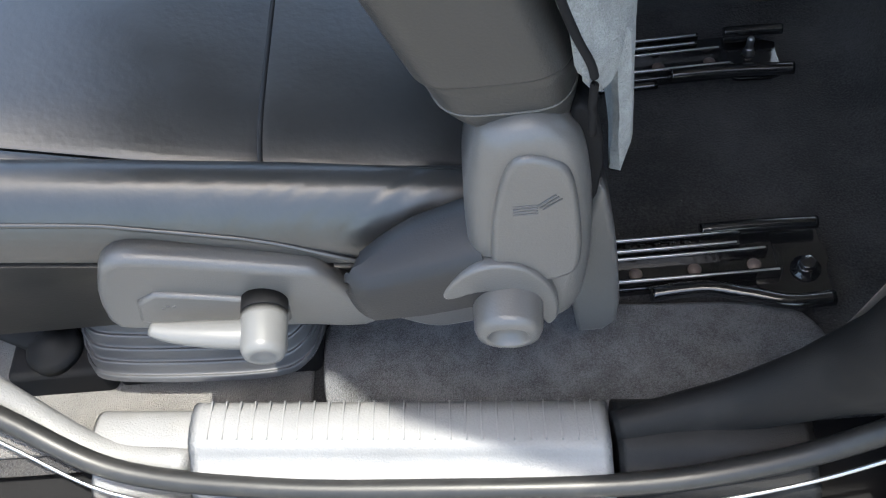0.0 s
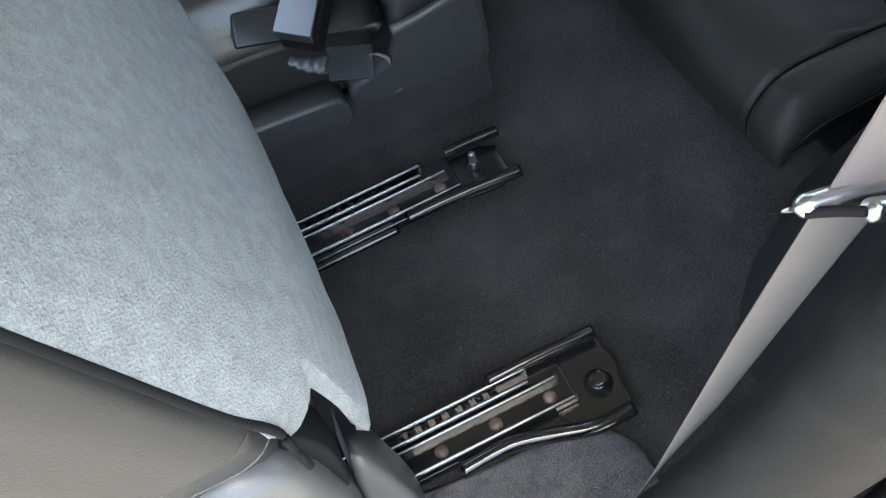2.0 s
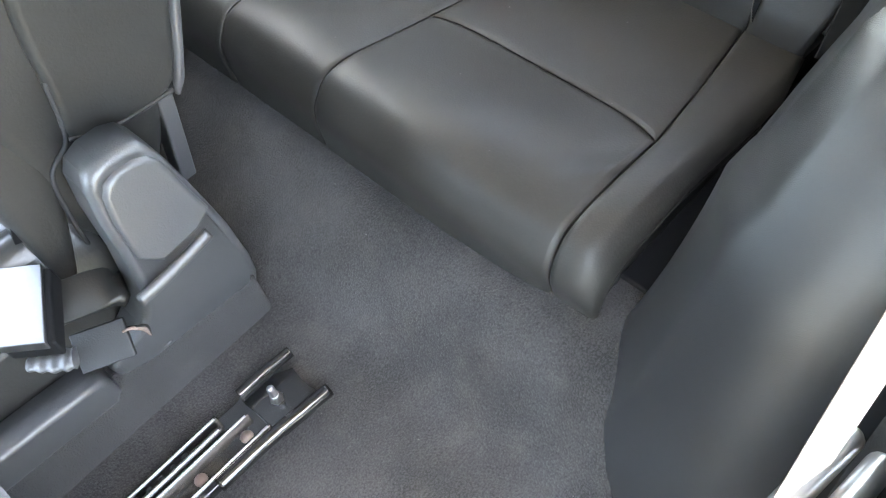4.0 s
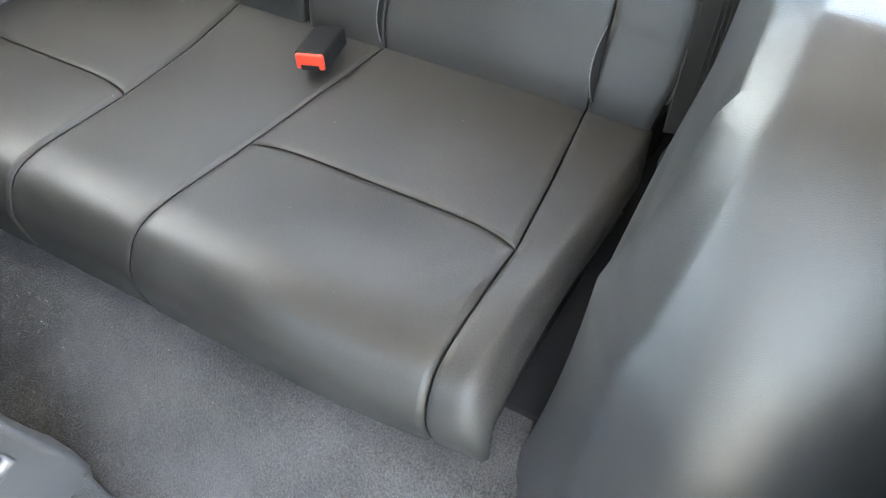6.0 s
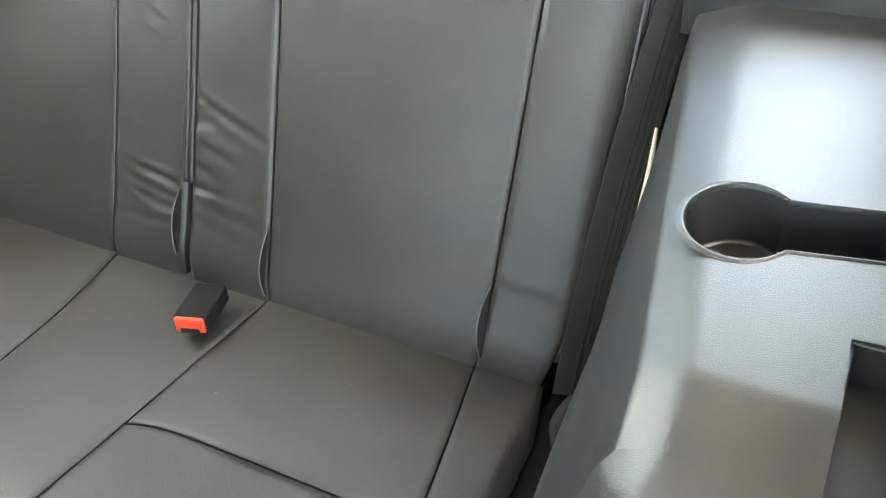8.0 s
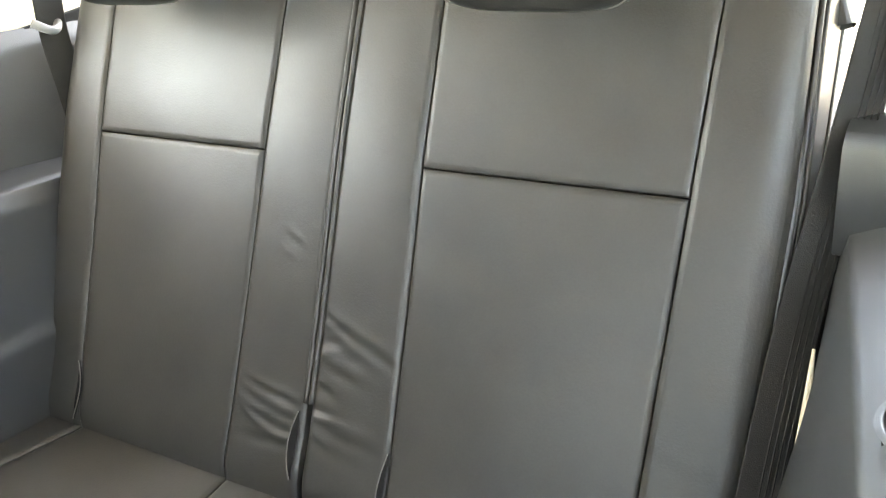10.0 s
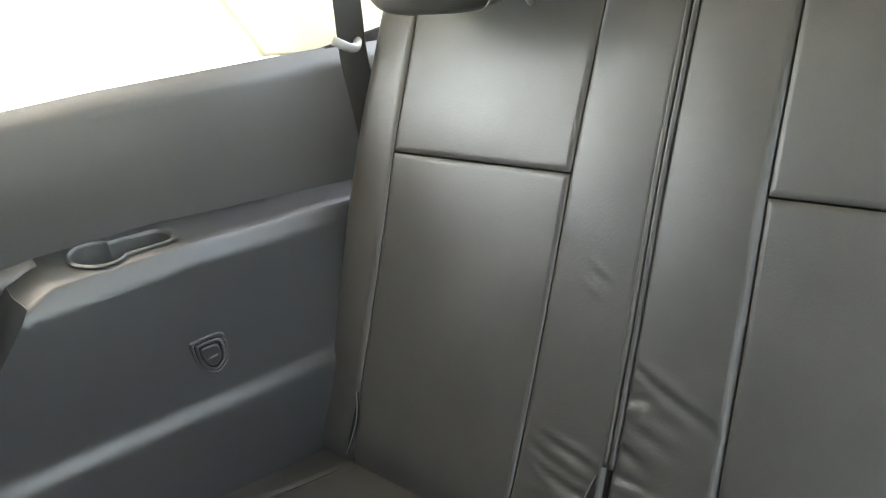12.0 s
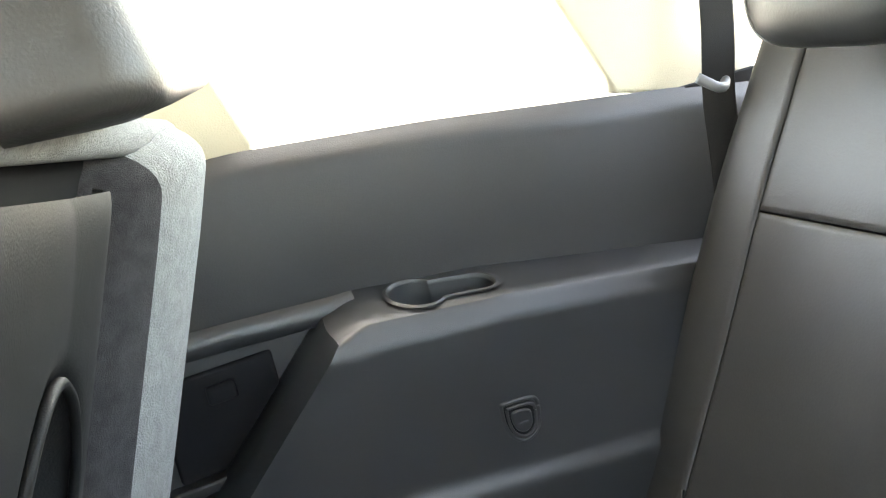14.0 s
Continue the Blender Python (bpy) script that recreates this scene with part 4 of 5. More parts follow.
def plate_flat(pts, z0, z1):
    pts = smooth_outline(pts, 1)
    bm = bmesh.new()
    f = bm.faces.new([bm.verts.new((x, y, z0)) for x, y in pts])
    g = bmesh.ops.extrude_face_region(bm, geom=[f])
    bmesh.ops.translate(bm, verts=[v for v in g["geom"] if isinstance(v, bmesh.types.BMVert)], vec=(0, 0, z1 - z0))
    return bm


rail(0.315, 0.475,
     [([(0.262, 0.262, 0.036), (0.33, 0.264, 0.036), (0.38, 0.252, 0.034), (0.43, 0.238, 0.032), (0.482, 0.238, 0.032)], 0.010), ([(0.339, 0.352, 0.036), (0.41, 0.352, 0.036), (0.488, 0.350, 0.034)], 0.0085)],
     [(0.40, 0.25), (0.475, 0.236), (0.488, 0.25), (0.486, 0.285), (0.496, 0.31), (0.488, 0.335), (0.49, 0.352), (0.40, 0.352)], (0.462, 0.290, True),
     "glossy black steel seat rail with large bolt on carpet")
rail(0.674, 0.485,
     [([(0.346, 0.630, 0.034), (0.43, 0.628, 0.034), (0.522, 0.620, 0.034)], 0.0095), ([(0.438, 0.706, 0.034), (0.48, 0.705, 0.034), (0.524, 0.702, 0.033)], 0.008), ([(0.10, 0.634, 0.012), (0.33, 0.634, 0.012)], 0.006)],
     [(0.42, 0.63), (0.518, 0.622), (0.508, 0.66), (0.514, 0.70), (0.42, 0.708)], (0.470, 0.672, False),
     "glossy black steel seat rail with studded end bracket on carpet")

# ---------------- driver's seat ----------------
seat = thing("car_seat", "grey and black leather driver's seat tipped forward on its rails", "car seat", "front seats")


def dseat_z(x):
    return 0.297 - 0.16 * (x + 0.10) if x < 0.1 else 0.265


def dS(y, v):
    """v runs from the seat's back (0) to its front (0.72)."""
    x = 0.16 - v
    z = dseat_z(x)
    o = min(y - 0.205, 0.715 - y)
    b = min(max((0.090 - o) / 0.090, 0), 1)
    z += 0.034 * math.sin(math.pi * min(b, 0.93) ** 0.62) ** 1.1
    z -= edge_drop(o, 0.05) * 1.15
    # the middle panels roll down into the seams
    w = min(max((o - 0.085) / 0.10, 0), 1)
    z += 0.022 * (1 - (1 - w) ** 2.5)
    z -= 0.10 * max(0, v - 0.62) ** 2 * 40
    return (x, y, z)


def d_in(v):
    return 0.292 - 0.085 * (0.16 - v + 0.15) * 1.0


def d_out(v):
    return 0.205


def d_in2(v):
    return 0.64


def seat_folds(y, v):
    x = 0.16 - v
    h = 0.0
    for x0, a, yc, w in ((0.02, 0.004, 0.25, 8), (-0.005, -0.004, 0.262, 6), (-0.022, 0.0045, 0.246, 6), (-0.045, -0.003, 0.240, 5), (-0.062, 0.004, 0.250, 7), (-0.085, -0.0035, 0.238, 4), (-0.10, 0.003, 0.240, 5), (-0.118, -0.003, 0.247, 4),
                         (-0.135, 0.0025, 0.232, 5), (-0.158, -0.003, 0.240, 4), (-0.172, 0.0025, 0.236, 6), (-0.20, -0.002, 0.245, 4), (-0.225, 0.0015, 0.236, 5), (-0.245, -0.002, 0.24, 4), (-0.30, 0.0012, 0.25, 6)):
        h += 0.20 * a * ridge(x - x0 - 1.7 * (y - yc) - 9 * (y - yc) ** 2, 0.0014 * w) * ridge(y - yc, 0.020)
    return h


V_T = 0.16 + 0.163
part("cushion_panel", pad(dS, d_in, d_in2, 0.0, V_T, 40, 40, 0.003, 0.022, 0.006), LEATHER_WORN, seat)
part("cushion_panel", pad(dS, d_in, d_in2, V_T, 0.74, 40, 44, 0.003, 0.024, 0.009), LEATHER_WORN, seat)
part("cushion_bolster", pad(dS, d_out, d_in, 0.06, 0.74, 40, 190, 0.012, 0.02, 0.004, seat_folds), LEATHER_WORN, seat)
part("cushion_bolster", pad(dS, d_in2, lambda v: 0.715, 0.06, 0.74, 24, 60, 0.012, 0.02, 0.004), LEATHER_WORN, seat)
part("seam", tube([dS(y, V_T) for y in np.linspace(0.30, 0.635, 16)], 0.0030, 60, 8), SEAM, seat)
pipe = []
for x in np.linspace(-0.03, -0.56, 16):
    px, py, pz = dS(float(np.interp(x, [-0.32, -0.27, -0.21, -0.155, -0.105, -0.067, -0.03], [0.2245, 0.222, 0.219, 0.216, 0.2105, 0.207, 0.206])), 0.16 - x)
    pipe.append((px, py - 0.003, pz + 0.004))
part("piping", tube(pipe, 0.0032, 90, 8), LEATHER_WORN, seat)


def skirt_fn(u, v):
    x = 0.03 - 0.62 * u
    z0 = dseat_z(x) - 0.052
    return (x, 0.207 + 0.010 * math.sin(math.pi * v) + 0.02 * v, z0 + (0.13 - z0) * v)


part("side_cover", sheet(skirt_fn, np.linspace(0, 1, 40), np.linspace(0, 1, 14), 0.01), LEATHER_BLACK, seat)
part("seat_pan", block(-0.52, 0.10, 0.25, 0.69, 0.09, 0.25, 0.02), DARK, seat)
part("rail_slide", block(-0.45, 0.10, 0.285, 0.345, 0.04, 0.10, 0.005), STEEL_BLACK, seat)
part("rail_slide", block(-0.45, 0.10, 0.645, 0.705, 0.04, 0.10, 0.005), STEEL_BLACK, seat)
part("inner_side_cover", block(-0.50, 0.12, 0.70, 0.725, 0.12, 0.27, 0.01), PLASTIC, seat)

# side valance with the height lever
VAL = [(-0.330, 0.301), (-0.322, 0.313), (-0.302, 0.322), (-0.267, 0.316), (-0.189, 0.293), (-0.120, 0.272), (-0.107, 0.266), (-0.093, 0.245), (-0.060, 0.168), (-0.060, 0.152), (-0.083, 0.142), (-0.159, 0.160), (-0.329, 0.177), (-0.361, 0.188), (-0.353, 0.247)]
part("side_valance", plate(VAL, 0.186, 0.222, 0.012, 5, 1), PLASTIC_WARM, seat, "warm grey plastic side valance")
part("valance_recess", plate([(-0.302, 0.265), (-0.323, 0.19), (-0.157, 0.17), (-0.148, 0.221), (-0.229, 0.247)], 0.180, 0.195, 0.0055, 3, 1), PLASTIC_WARM, seat)
for k, (dx, dz) in enumerate(((0, 0), (0.006, 0.004), (0.013, 0.003))):
    part("symbol", block(-0.2840 + dx, -0.2800 + dx, 0.1790, 0.1805, 0.2320 + dz, 0.2350 + dz, 0.0005, 1), PLASTIC_GREY, seat)
lever = part("height_lever", turned([(0.0255, -0.03), (0.0255, -0.01), (0.0245, -0.008)], Matrix.Translation((-0.173, 0.162, 0.222)) @ rot_to((0.05, -1.0, -0.05)), 28), DARK, seat, "black collar of the height lever")
part("lever_knob", turned([(0.0245, -0.008), (0.0255, 0.002), (0.0245, 0.034), (0.021, 0.042), (0.014, 0.044), (0.012, 0.041), (0.0, 0.041)],
     Matrix.Translation((-0.173, 0.162, 0.222)) @ rot_to((0.05, -1.0, -0.05)), 32), PLASTIC_SILVER, lever, "silver-grey plastic knob")
part("lever_arm", tube([(-0.172, 0.146, 0.221), (-0.22, 0.148, 0.225), (-0.27, 0.152, 0.230), (-0.293, 0.156, 0.234)], lambda t: 0.017 - 0.009 * t ** 2.5, 30, 14, flat=0.8), PLASTIC_SILVER, lever, "silver-grey lever arm")

# trough below the valance
tray = [(-0.462, 0.262), (-0.448, 0.21), (-0.40, 0.188), (-0.22, 0.178), (-0.165, 0.198), (-0.145, 0.255)]


def tray_fn(u, v):
    c, _ = TRAY
    i = u * (len(c) - 1)
    x = float(np.interp(i, range(len(c)), c[:, 0]))
    y = float(np.interp(i, range(len(c)), c[:, 1]))
    w = v * 5
    return (x + 0.10 * v * (x + 0.3) * -0.6, y + 0.055 * v, 0.055 + 0.075 * v + 0.004 * math.sin(w * 2 * math.pi))


TRAY = spline(tray, 60)
part("base_trough", sheet(tray_fn, np.linspace(0, 1, 60), np.linspace(0, 1, 40), 0.006), PLASTIC_GREY, seat, "ribbed plastic trough under the seat")
part("base_block", block(-0.43, -0.16, 0.205, 0.30, 0.0, 0.07, 0.012), DARK, seat)
part("front_foot", turned([(0.035, 0), (0.036, 0.012), (0.030, 0.02), (0.02, 0.021), (0.018, 0.028), (0.0, 0.029)], Matrix.Translation((-0.497, 0.236, 0.06)), 28), PLASTIC_MATT, seat, "black front rail foot and bolt")
part("front_foot_arm", tube([(-0.50, 0.24, 0.07), (-0.56, 0.265, 0.08), (-0.64, 0.29, 0.10)], 0.018, 20, 10, flat=0.5), PLASTIC_MATT, seat)
part("front_foot_base", block(-0.56, -0.43, 0.20, 0.30, 0.0, 0.062, 0.01), DARK, seat)

# recliner shield, arm and knob
SH = [(0.058, 0.40), (0.066, 0.445), (0.077, 0.482), (0.106, 0.494), (0.13, 0.495), (0.155, 0.476), (0.168, 0.452), (0.175, 0.377), (0.174, 0.282), (0.162, 0.189), (0.121, 0.176), (0.055, 0.20), (0.055, 0.325)]
part("recliner_shield", plate(SH, 0.153, 0.225, 0.024, 6, 2), PLASTIC_WARM, seat, "warm grey plastic recliner shield")
part("shield_face", plate([(0.083, 0.397), (0.099, 0.462), (0.118, 0.470), (0.146, 0.455), (0.155, 0.436), (0.161, 0.385), (0.163, 0.294), (0.144, 0.277), (0.10, 0.275), (0.078, 0.29), (0.076, 0.324)], 0.1470, 0.162, 0.0065, 3, 2), PLASTIC_WARM, seat)
for k in range(4):
    part("symbol", block(0.101, 0.123, 0.1460, 0.1475, 0.392 + 0.004 * k, 0.3938 + 0.004 * k, 0.0005, 1), PLASTIC_GREY, seat)
for k in range(3):
    part("symbol", block(0.0, 0.022, -0.0009, 0.0009, 0.004 * k, 0.0016 + 0.004 * k, 0.0004, 1, Matrix.Translation((0.128, 0.1467, 0.397)) @ pose(0, 0, 0, 0, -40, 0)), PLASTIC_GREY, seat)


def arm_fn(u, v):
    """The recliner arm: an upright face that rolls over into a shelf rising to the seat."""
    x = -0.059 + 0.130 * u
    z0 = 0.2785 + 0.031 * u
    low = float(np.interp(x, [-0.059, -0.055, -0.047, 0.0, 0.03, 0.071], [0.268, 0.248, 0.236, 0.238, 0.243, 0.252]))
    deep = float(np.interp(x, [-0.059, -0.054, -0.040, -0.026, -0.010, 0.008, 0.057, 0.071], [0.002, 0.008, 0.018, 0.026, 0.032, 0.0365, 0.041, 0.042]))
    rise = float(np.interp(x, [-0.059, -0.026, 0.008, 0.071], [0.0, 0.003, 0.009, 0.014]))
    end = 0.010 * max(0, 1 - u / 0.10) ** 2
    if v < 0.4:
        t = v / 0.4
        return (x, 0.1625 + end + 0.004 * t ** 5, low + (z0 - 0.003 - low) * t)
    t = (v - 0.4) / 0.6
    return (x, 0.1665 + end + deep * t, z0 - 0.003 + (rise + 0.003) * t ** 0.7 - 0.06 * max(0, t - 0.9))


part("shield_arm", sheet(arm_fn, np.linspace(0, 1, 44), np.r_[np.linspace(0, 0.36, 10), np.linspace(0.37, 0.46, 10), np.linspace(0.48, 1, 14)], -0.02), PLASTIC_SLATE, seat, "dark grey recliner arm with a sloping shelf")
# paler tube that draws the highlight along the arm's edge
part("arm_highlight", tube([arm_fn(u, 0.4) for u in np.linspace(0.06, 0.98, 14)], 0.0016, 50, 8), PLASTIC_GREY, seat)
part("knob_hood", plate([(0.022, 0.277), (0.049, 0.313), (0.083, 0.323), (0.111, 0.311), (0.135, 0.271), (0.141, 0.217), (0.125, 0.192), (0.117, 0.239), (0.101, 0.268), (0.063, 0.278), (0.028, 0.262)], 0.141, 0.17, 0.006, 3, 2), PLASTIC_WARM, seat)
part("lower_shield", plate([(-0.044, 0.232), (0.007, 0.24), (0.06, 0.228), (0.06, 0.175), (0.042, 0.170), (0.005, 0.164), (-0.028, 0.187), (-0.047, 0.204)], 0.166, 0.215, 0.008, 3, 2), PLASTIC_GREY, seat)
for i in range(8):
    for j in range(4):
        part("dimple", block(-0.001, 0.001, -0.0007, 0.0007, -0.001, 0.001, 0.0004, 1, Matrix.Translation((-0.026 + 0.0055 * i, 0.1658, 0.196 + 0.0055 * j + 0.001 * i))), PLASTIC_GREY, seat)
part("recliner_knob", turned([(0.034, -0.03), (0.036, 0.0), (0.0345, 0.035), (0.031, 0.043), (0.023, 0.046), (0.020, 0.044), (0.017, 0.034), (0.0, 0.033)],
     Matrix.Translation((0.088, 0.152, 0.245)) @ rot_to((-0.05, -1.0, -0.08)), 40), PLASTIC_WARM, seat, "grey plastic recliner knob")
part("rear_shield", plate([(0.15, 0.05), (0.212, 0.05), (0.215, 0.13), (0.200, 0.30), (0.18, 0.36)], 0.208, 0.262, 0.008, 3, 1), PLASTIC_WARM, seat)
# black plate for the hinge and the shaded gap round it
part("hinge_gap", plate([(0.155, 0.34), (0.178, 0.34), (0.186, 0.42), (0.178, 0.47), (0.16, 0.49), (0.15, 0.45)], 0.185, 0.225, 0.004, 2, 1), DARK, seat)

# backrest: a cushion whose leather wraps the sides, felt on the rear
def back_x(z, front):
    if front:
        return float(np.interp(z, [0.44, 0.49, 0.63, 0.78, 0.92, 1.0], [0.085, 0.035, -0.012, -0.055, -0.085, -0.075]))
    return float(np.interp(z, [0.44, 0.53, 0.612, 0.723, 0.814, 0.92, 1.0], [0.172, 0.172, 0.147, 0.118, 0.095, 0.06, 0.01]))


def hem_v(u):
    return 0.150 + 0.030 * math.sin(math.pi * (2 * u - 1))


def backrest_fn(u, v):
    """u round the section, v up."""
    z = 0.445 + 0.53 * v
    xf, xr = back_x(z, True), back_x(z, False)
    y0 = 0.160 + 0.05 * max(0, v - 0.75) ** 2 * 8 + 0.010 * max(0, 0.15 - v) / 0.15
    y1 = 0.735 - 0.05 * max(0, v - 0.75) ** 2 * 8
    w = 2 * math.pi * u
    c, s = math.cos(w), math.sin(w)
    sq = lambda a, e: math.copysign(abs(a) ** e, a)
    k = 1 - 0.35 * max(0, v - 0.93) / 0.07 - 0.10 * max(0, 0.06 - v) / 0.06
    x = (xf + xr) / 2 + (xr - xf) / 2 * sq(c, 0.46) * k
    y = (y0 + y1) / 2 + (y1 - y0) / 2 * sq(s, 0.33) * (0.4 + 0.6 * k)
    # the cover bulges over the sewn hem band at its lower edge
    if u > 0.5:
        y += 0.010 * math.sin(math.pi * (2 * u - 1)) ** 0.4 / (1 + math.exp(min((v - hem_v(u)) / 0.0018, 50)))
    return (x, y, z + 0.08 * (0.10 - x) * max(0, 0.4 - v))


def closed_sheet(fn, nu, vs):
    vs = np.linspace(0, 1, vs) if isinstance(vs, int) else vs
    nv = len(vs)
    P = [fn(u, v) for v in vs for u in np.linspace(0, 1, nu, endpoint=False)]
    faces = [(j * nu + i, j * nu + (i + 1) % nu, (j + 1) * nu + (i + 1) % nu, (j + 1) * nu + i) for j in range(nv - 1) for i in range(nu)]
    faces += [tuple(range(nu))[::-1], tuple((nv - 1) * nu + i for i in range(nu))]
    return mesh_from("closed", P, faces)


part("backrest", closed_sheet(backrest_fn, 110, np.r_[np.linspace(0, 0.13, 10), np.linspace(0.138, 0.20, 34), np.linspace(0.215, 1, 40)]), LEATHER_BROWN, seat, "grey leather backrest cushion")
part("seam", tube([backrest_fn(u, hem_v(u) - 0.003) for u in np.linspace(0.56, 0.96, 20)], 0.0020, 90, 6), SEAM, seat)
hem = [backrest_fn(u, 0.098) for u in np.linspace(0.60, 0.97, 24)]
hem_c, _ = spline(hem, 44)
stitch_me = None
for a, b in zip(hem_c[:-1:1], hem_c[1::1]):
    mid, d = (a + b) / 2, b - a
    m = Matrix.Translation(Vector(mid)) @ Vector(d).to_track_quat("X", "Z").to_matrix().to_4x4()
    if stitch_me is None:
        st = part("stitch", block(-0.0034, 0.0034, -0.0011, 0.0011, -0.0009, 0.0009, 0.0005, 1), PIPING, seat)
        stitch_me = st.data
    else:
        st = new("stitch", stitch_me)
        st.parent = seat
    st.matrix_local = m
# black tube drawn as the shaded gap between leather and felt
pipe = [(0.171 if z < 0.56 else back_x(z, False) + 0.001, 0.166, z) for z in np.linspace(0.47, 0.94, 14)]
part("backrest_gap_shade", tube(pipe, 0.0036, 60, 8), DARK, seat)


def felt_fn(u, v):
    """The felt-covered rear shell: u inwards, v downwards."""
    y = 0.166 + 0.575 * u
    low = float(np.interp(y, [0.166, 0.171, 0.180, 0.192, 0.200, 0.208, 0.214, 0.222, 0.230, 0.242, 0.27, 0.5, 0.70, 0.74], [0.540, 0.516, 0.505, 0.500, 0.499, 0.500, 0.465, 0.37, 0.335, 0.320, 0.325, 0.335, 0.33, 0.36]))
    z = 0.95 + (low - 0.95) * v
    d = min(y - 0.166, 0.741 - y)
    bulge = 0.048 * (1 - math.exp(-d / 0.045))
    xr = back_x(max(z, 0.5), False) + (0.0 if z > 0.5 else (0.5 - z) * 0.03)
    x = xr + 0.004 + bulge * min(1, (0.97 - z) / 0.25)
    x -= 0.02 * max(0, 0.05 - (z - low)) / 0.05 * 0.5
    x += 0.0015 * noise.noise(Vector((y * 25, z * 25, 1.7)))
    return (x, y, z)


uu = np.unique(np.r_[np.linspace(0, 0.2, 64), np.linspace(0.2, 0.9, 24), np.linspace(0.9, 1, 10)])
part("rear_felt", sheet(felt_fn, uu, np.linspace(0, 1, 60), -0.012), FELT, seat, "grey felt covering of the backrest's rear")
part("head_rest", closed_sheet(lambda u, v: (-0.06 + 0.05 * math.cos(2 * math.pi * u) * (1 - (2 * v - 1) ** 6) ** 0.5 - 0.04 * v, 0.45 + 0.13 * math.copysign(abs(math.sin(2 * math.pi * u)) ** 0.5, math.sin(2 * math.pi * u)) * (1 - (2 * v - 1) ** 6) ** 0.5, 1.0 + 0.17 * v), 48, 24), LEATHER, seat)

# ---------------- passenger seat ----------------
pseat = thing("car_seat", "black leather passenger seat with felt-backed upright backrest", "car seat", "front seats")


def pS(y, v):
    x = 0.48 - v
    z = 0.285 - 0.10 * (x - 0.4)
    o = min(y - 0.81, 1.33 - y)
    b = min(max((0.11 - o) / 0.11, 0), 1)
    z += 0.040 * math.sin(math.pi * min(b, 0.9)) ** 1.3 - edge_drop(o, 0.05) * 1.2
    z -= edge_drop(v, 0.07) * 0.9
    return (x, y, z)


part("cushion_panel", pad(pS, lambda v: 0.81, lambda v: 1.235, 0.04, 0.62, 60, 60, 0.012, 0.04, 0.004), LEATHER_WORN, pseat)
part("cushion_bolster", pad(pS, lambda v: 1.235, lambda v: 1.33, 0.03, 0.62, 24, 50, 0.012, 0.02, 0.004), LEATHER, pseat)
part("seat_pan", block(-0.10, 0.46, 0.83, 1.31, 0.02, 0.25, 0.02), DARK, pseat)
part("cushion_side", plate([(-0.12, 0.12), (-0.12, 0.28), (0.36, 0.262), (0.425, 0.22), (0.43, 0.12)], 0.808, 0.84, 0.012, 4, 1), LEATHER, pseat)


def pr(y, z):
    """x of the rear face of the passenger backrest, which is turned a little towards the door."""
    return 0.822 - 0.327 * (1.57 - max(y, 1.1)) - 0.20 * max(0, 1.1 - y) - 0.41 * (0.807 - z)


def pback_fn(u, v):
    z = 0.25 + 0.56 * v
    w = 2 * math.pi * u
    c, s = math.cos(w), math.sin(w)
    sq = lambda a, e: math.copysign(abs(a) ** e, a)
    k = (1 - 0.4 * max(0, v - 0.93) / 0.07) * min(1, 0.18 + 2.6 * v)
    y = 1.18 + (0.365 - 0.03 * v) * sq(s, 0.25)
    return (pr(y, z) + 0.41 * max(0, 0.6 - z) - 0.115 - 0.03 * max(0, 0.3 - v) / 0.3 + 0.06 * sq(c, 0.45) * k, y, z)


part("backrest", closed_sheet(pback_fn, 90, 44), LEATHER, pseat, "black leather backrest cushion")


def pfelt_fn(u, v):
    y = 1.325 + 0.245 * u
    z = 0.825 + 0.145 * (1.57 - y) * (1 - v) - 0.48 * v
    roll_ = 0.076 * max(0, 1 - ((y - 1.452) / 0.122) ** 2) ** 0.5 if y > 1.33 else 0.0
    d = min(y - 1.32, 1.572 - y)
    top_ = 0.02 * max(0, 1 - (0.825 - z) / 0.03) ** 2
    return (pr(y, z) - 0.052 + roll_ + 0.008 * (1 - math.exp(-d / 0.01)) - top_, y, z + 0.010 * (1 - math.exp(-d / 0.03)) * max(0, 1 - v * 5))


part("rear_felt", sheet(pfelt_fn, np.linspace(0.16, 1, 54), np.linspace(0, 1, 60), -0.012), FELT, pseat, "pale grey felt covering of the backrest's rear")
# the roll's inner face is shaded by colour
part("felt_inner", sheet(pfelt_fn, np.linspace(0, 0.16, 20), np.linspace(0, 1, 60), -0.012), FELT_SHADED, pseat, "inner face of the felt roll, its shade put into the colour")


# black sheet that gives the groove between board and felt its shade
part("groove_shade", sheet(lambda u, v: (pr(0.83 + 0.51 * u, 0.83 - 0.48 * v) - 0.048, 0.83 + 0.51 * u, 0.825 + 0.145 * (0.74 - 0.51 * u) * (1 - v) - 0.48 * v), np.linspace(0, 1, 20), np.linspace(0, 1, 20), -0.012), DARK, pseat, "dark sheet for the shaded groove behind the board")


def pboard_fn(u, v):
    y = 0.86 + 0.335 * u
    z = 0.80 + 0.145 * (1.45 - y) * (1 - v) - 0.43 * v
    d = min(u, 1 - u, v, 1 - v)
    r = math.hypot((y - 1.06) / 0.085, (z - 0.65) / 0.10)
    dent = 0.045 / (1 + math.exp((r - 1) * 22))
    return (pr(y, z) + 0.002 + 0.008 * (1 - math.exp(-d / 0.03)) - dent, y, z)


part("back_board", sheet(pboard_fn, np.linspace(0, 1, 60), np.linspace(0, 1, 60), -0.012), PLASTIC_MATT, pseat, "dark plastic back board with arched recess")
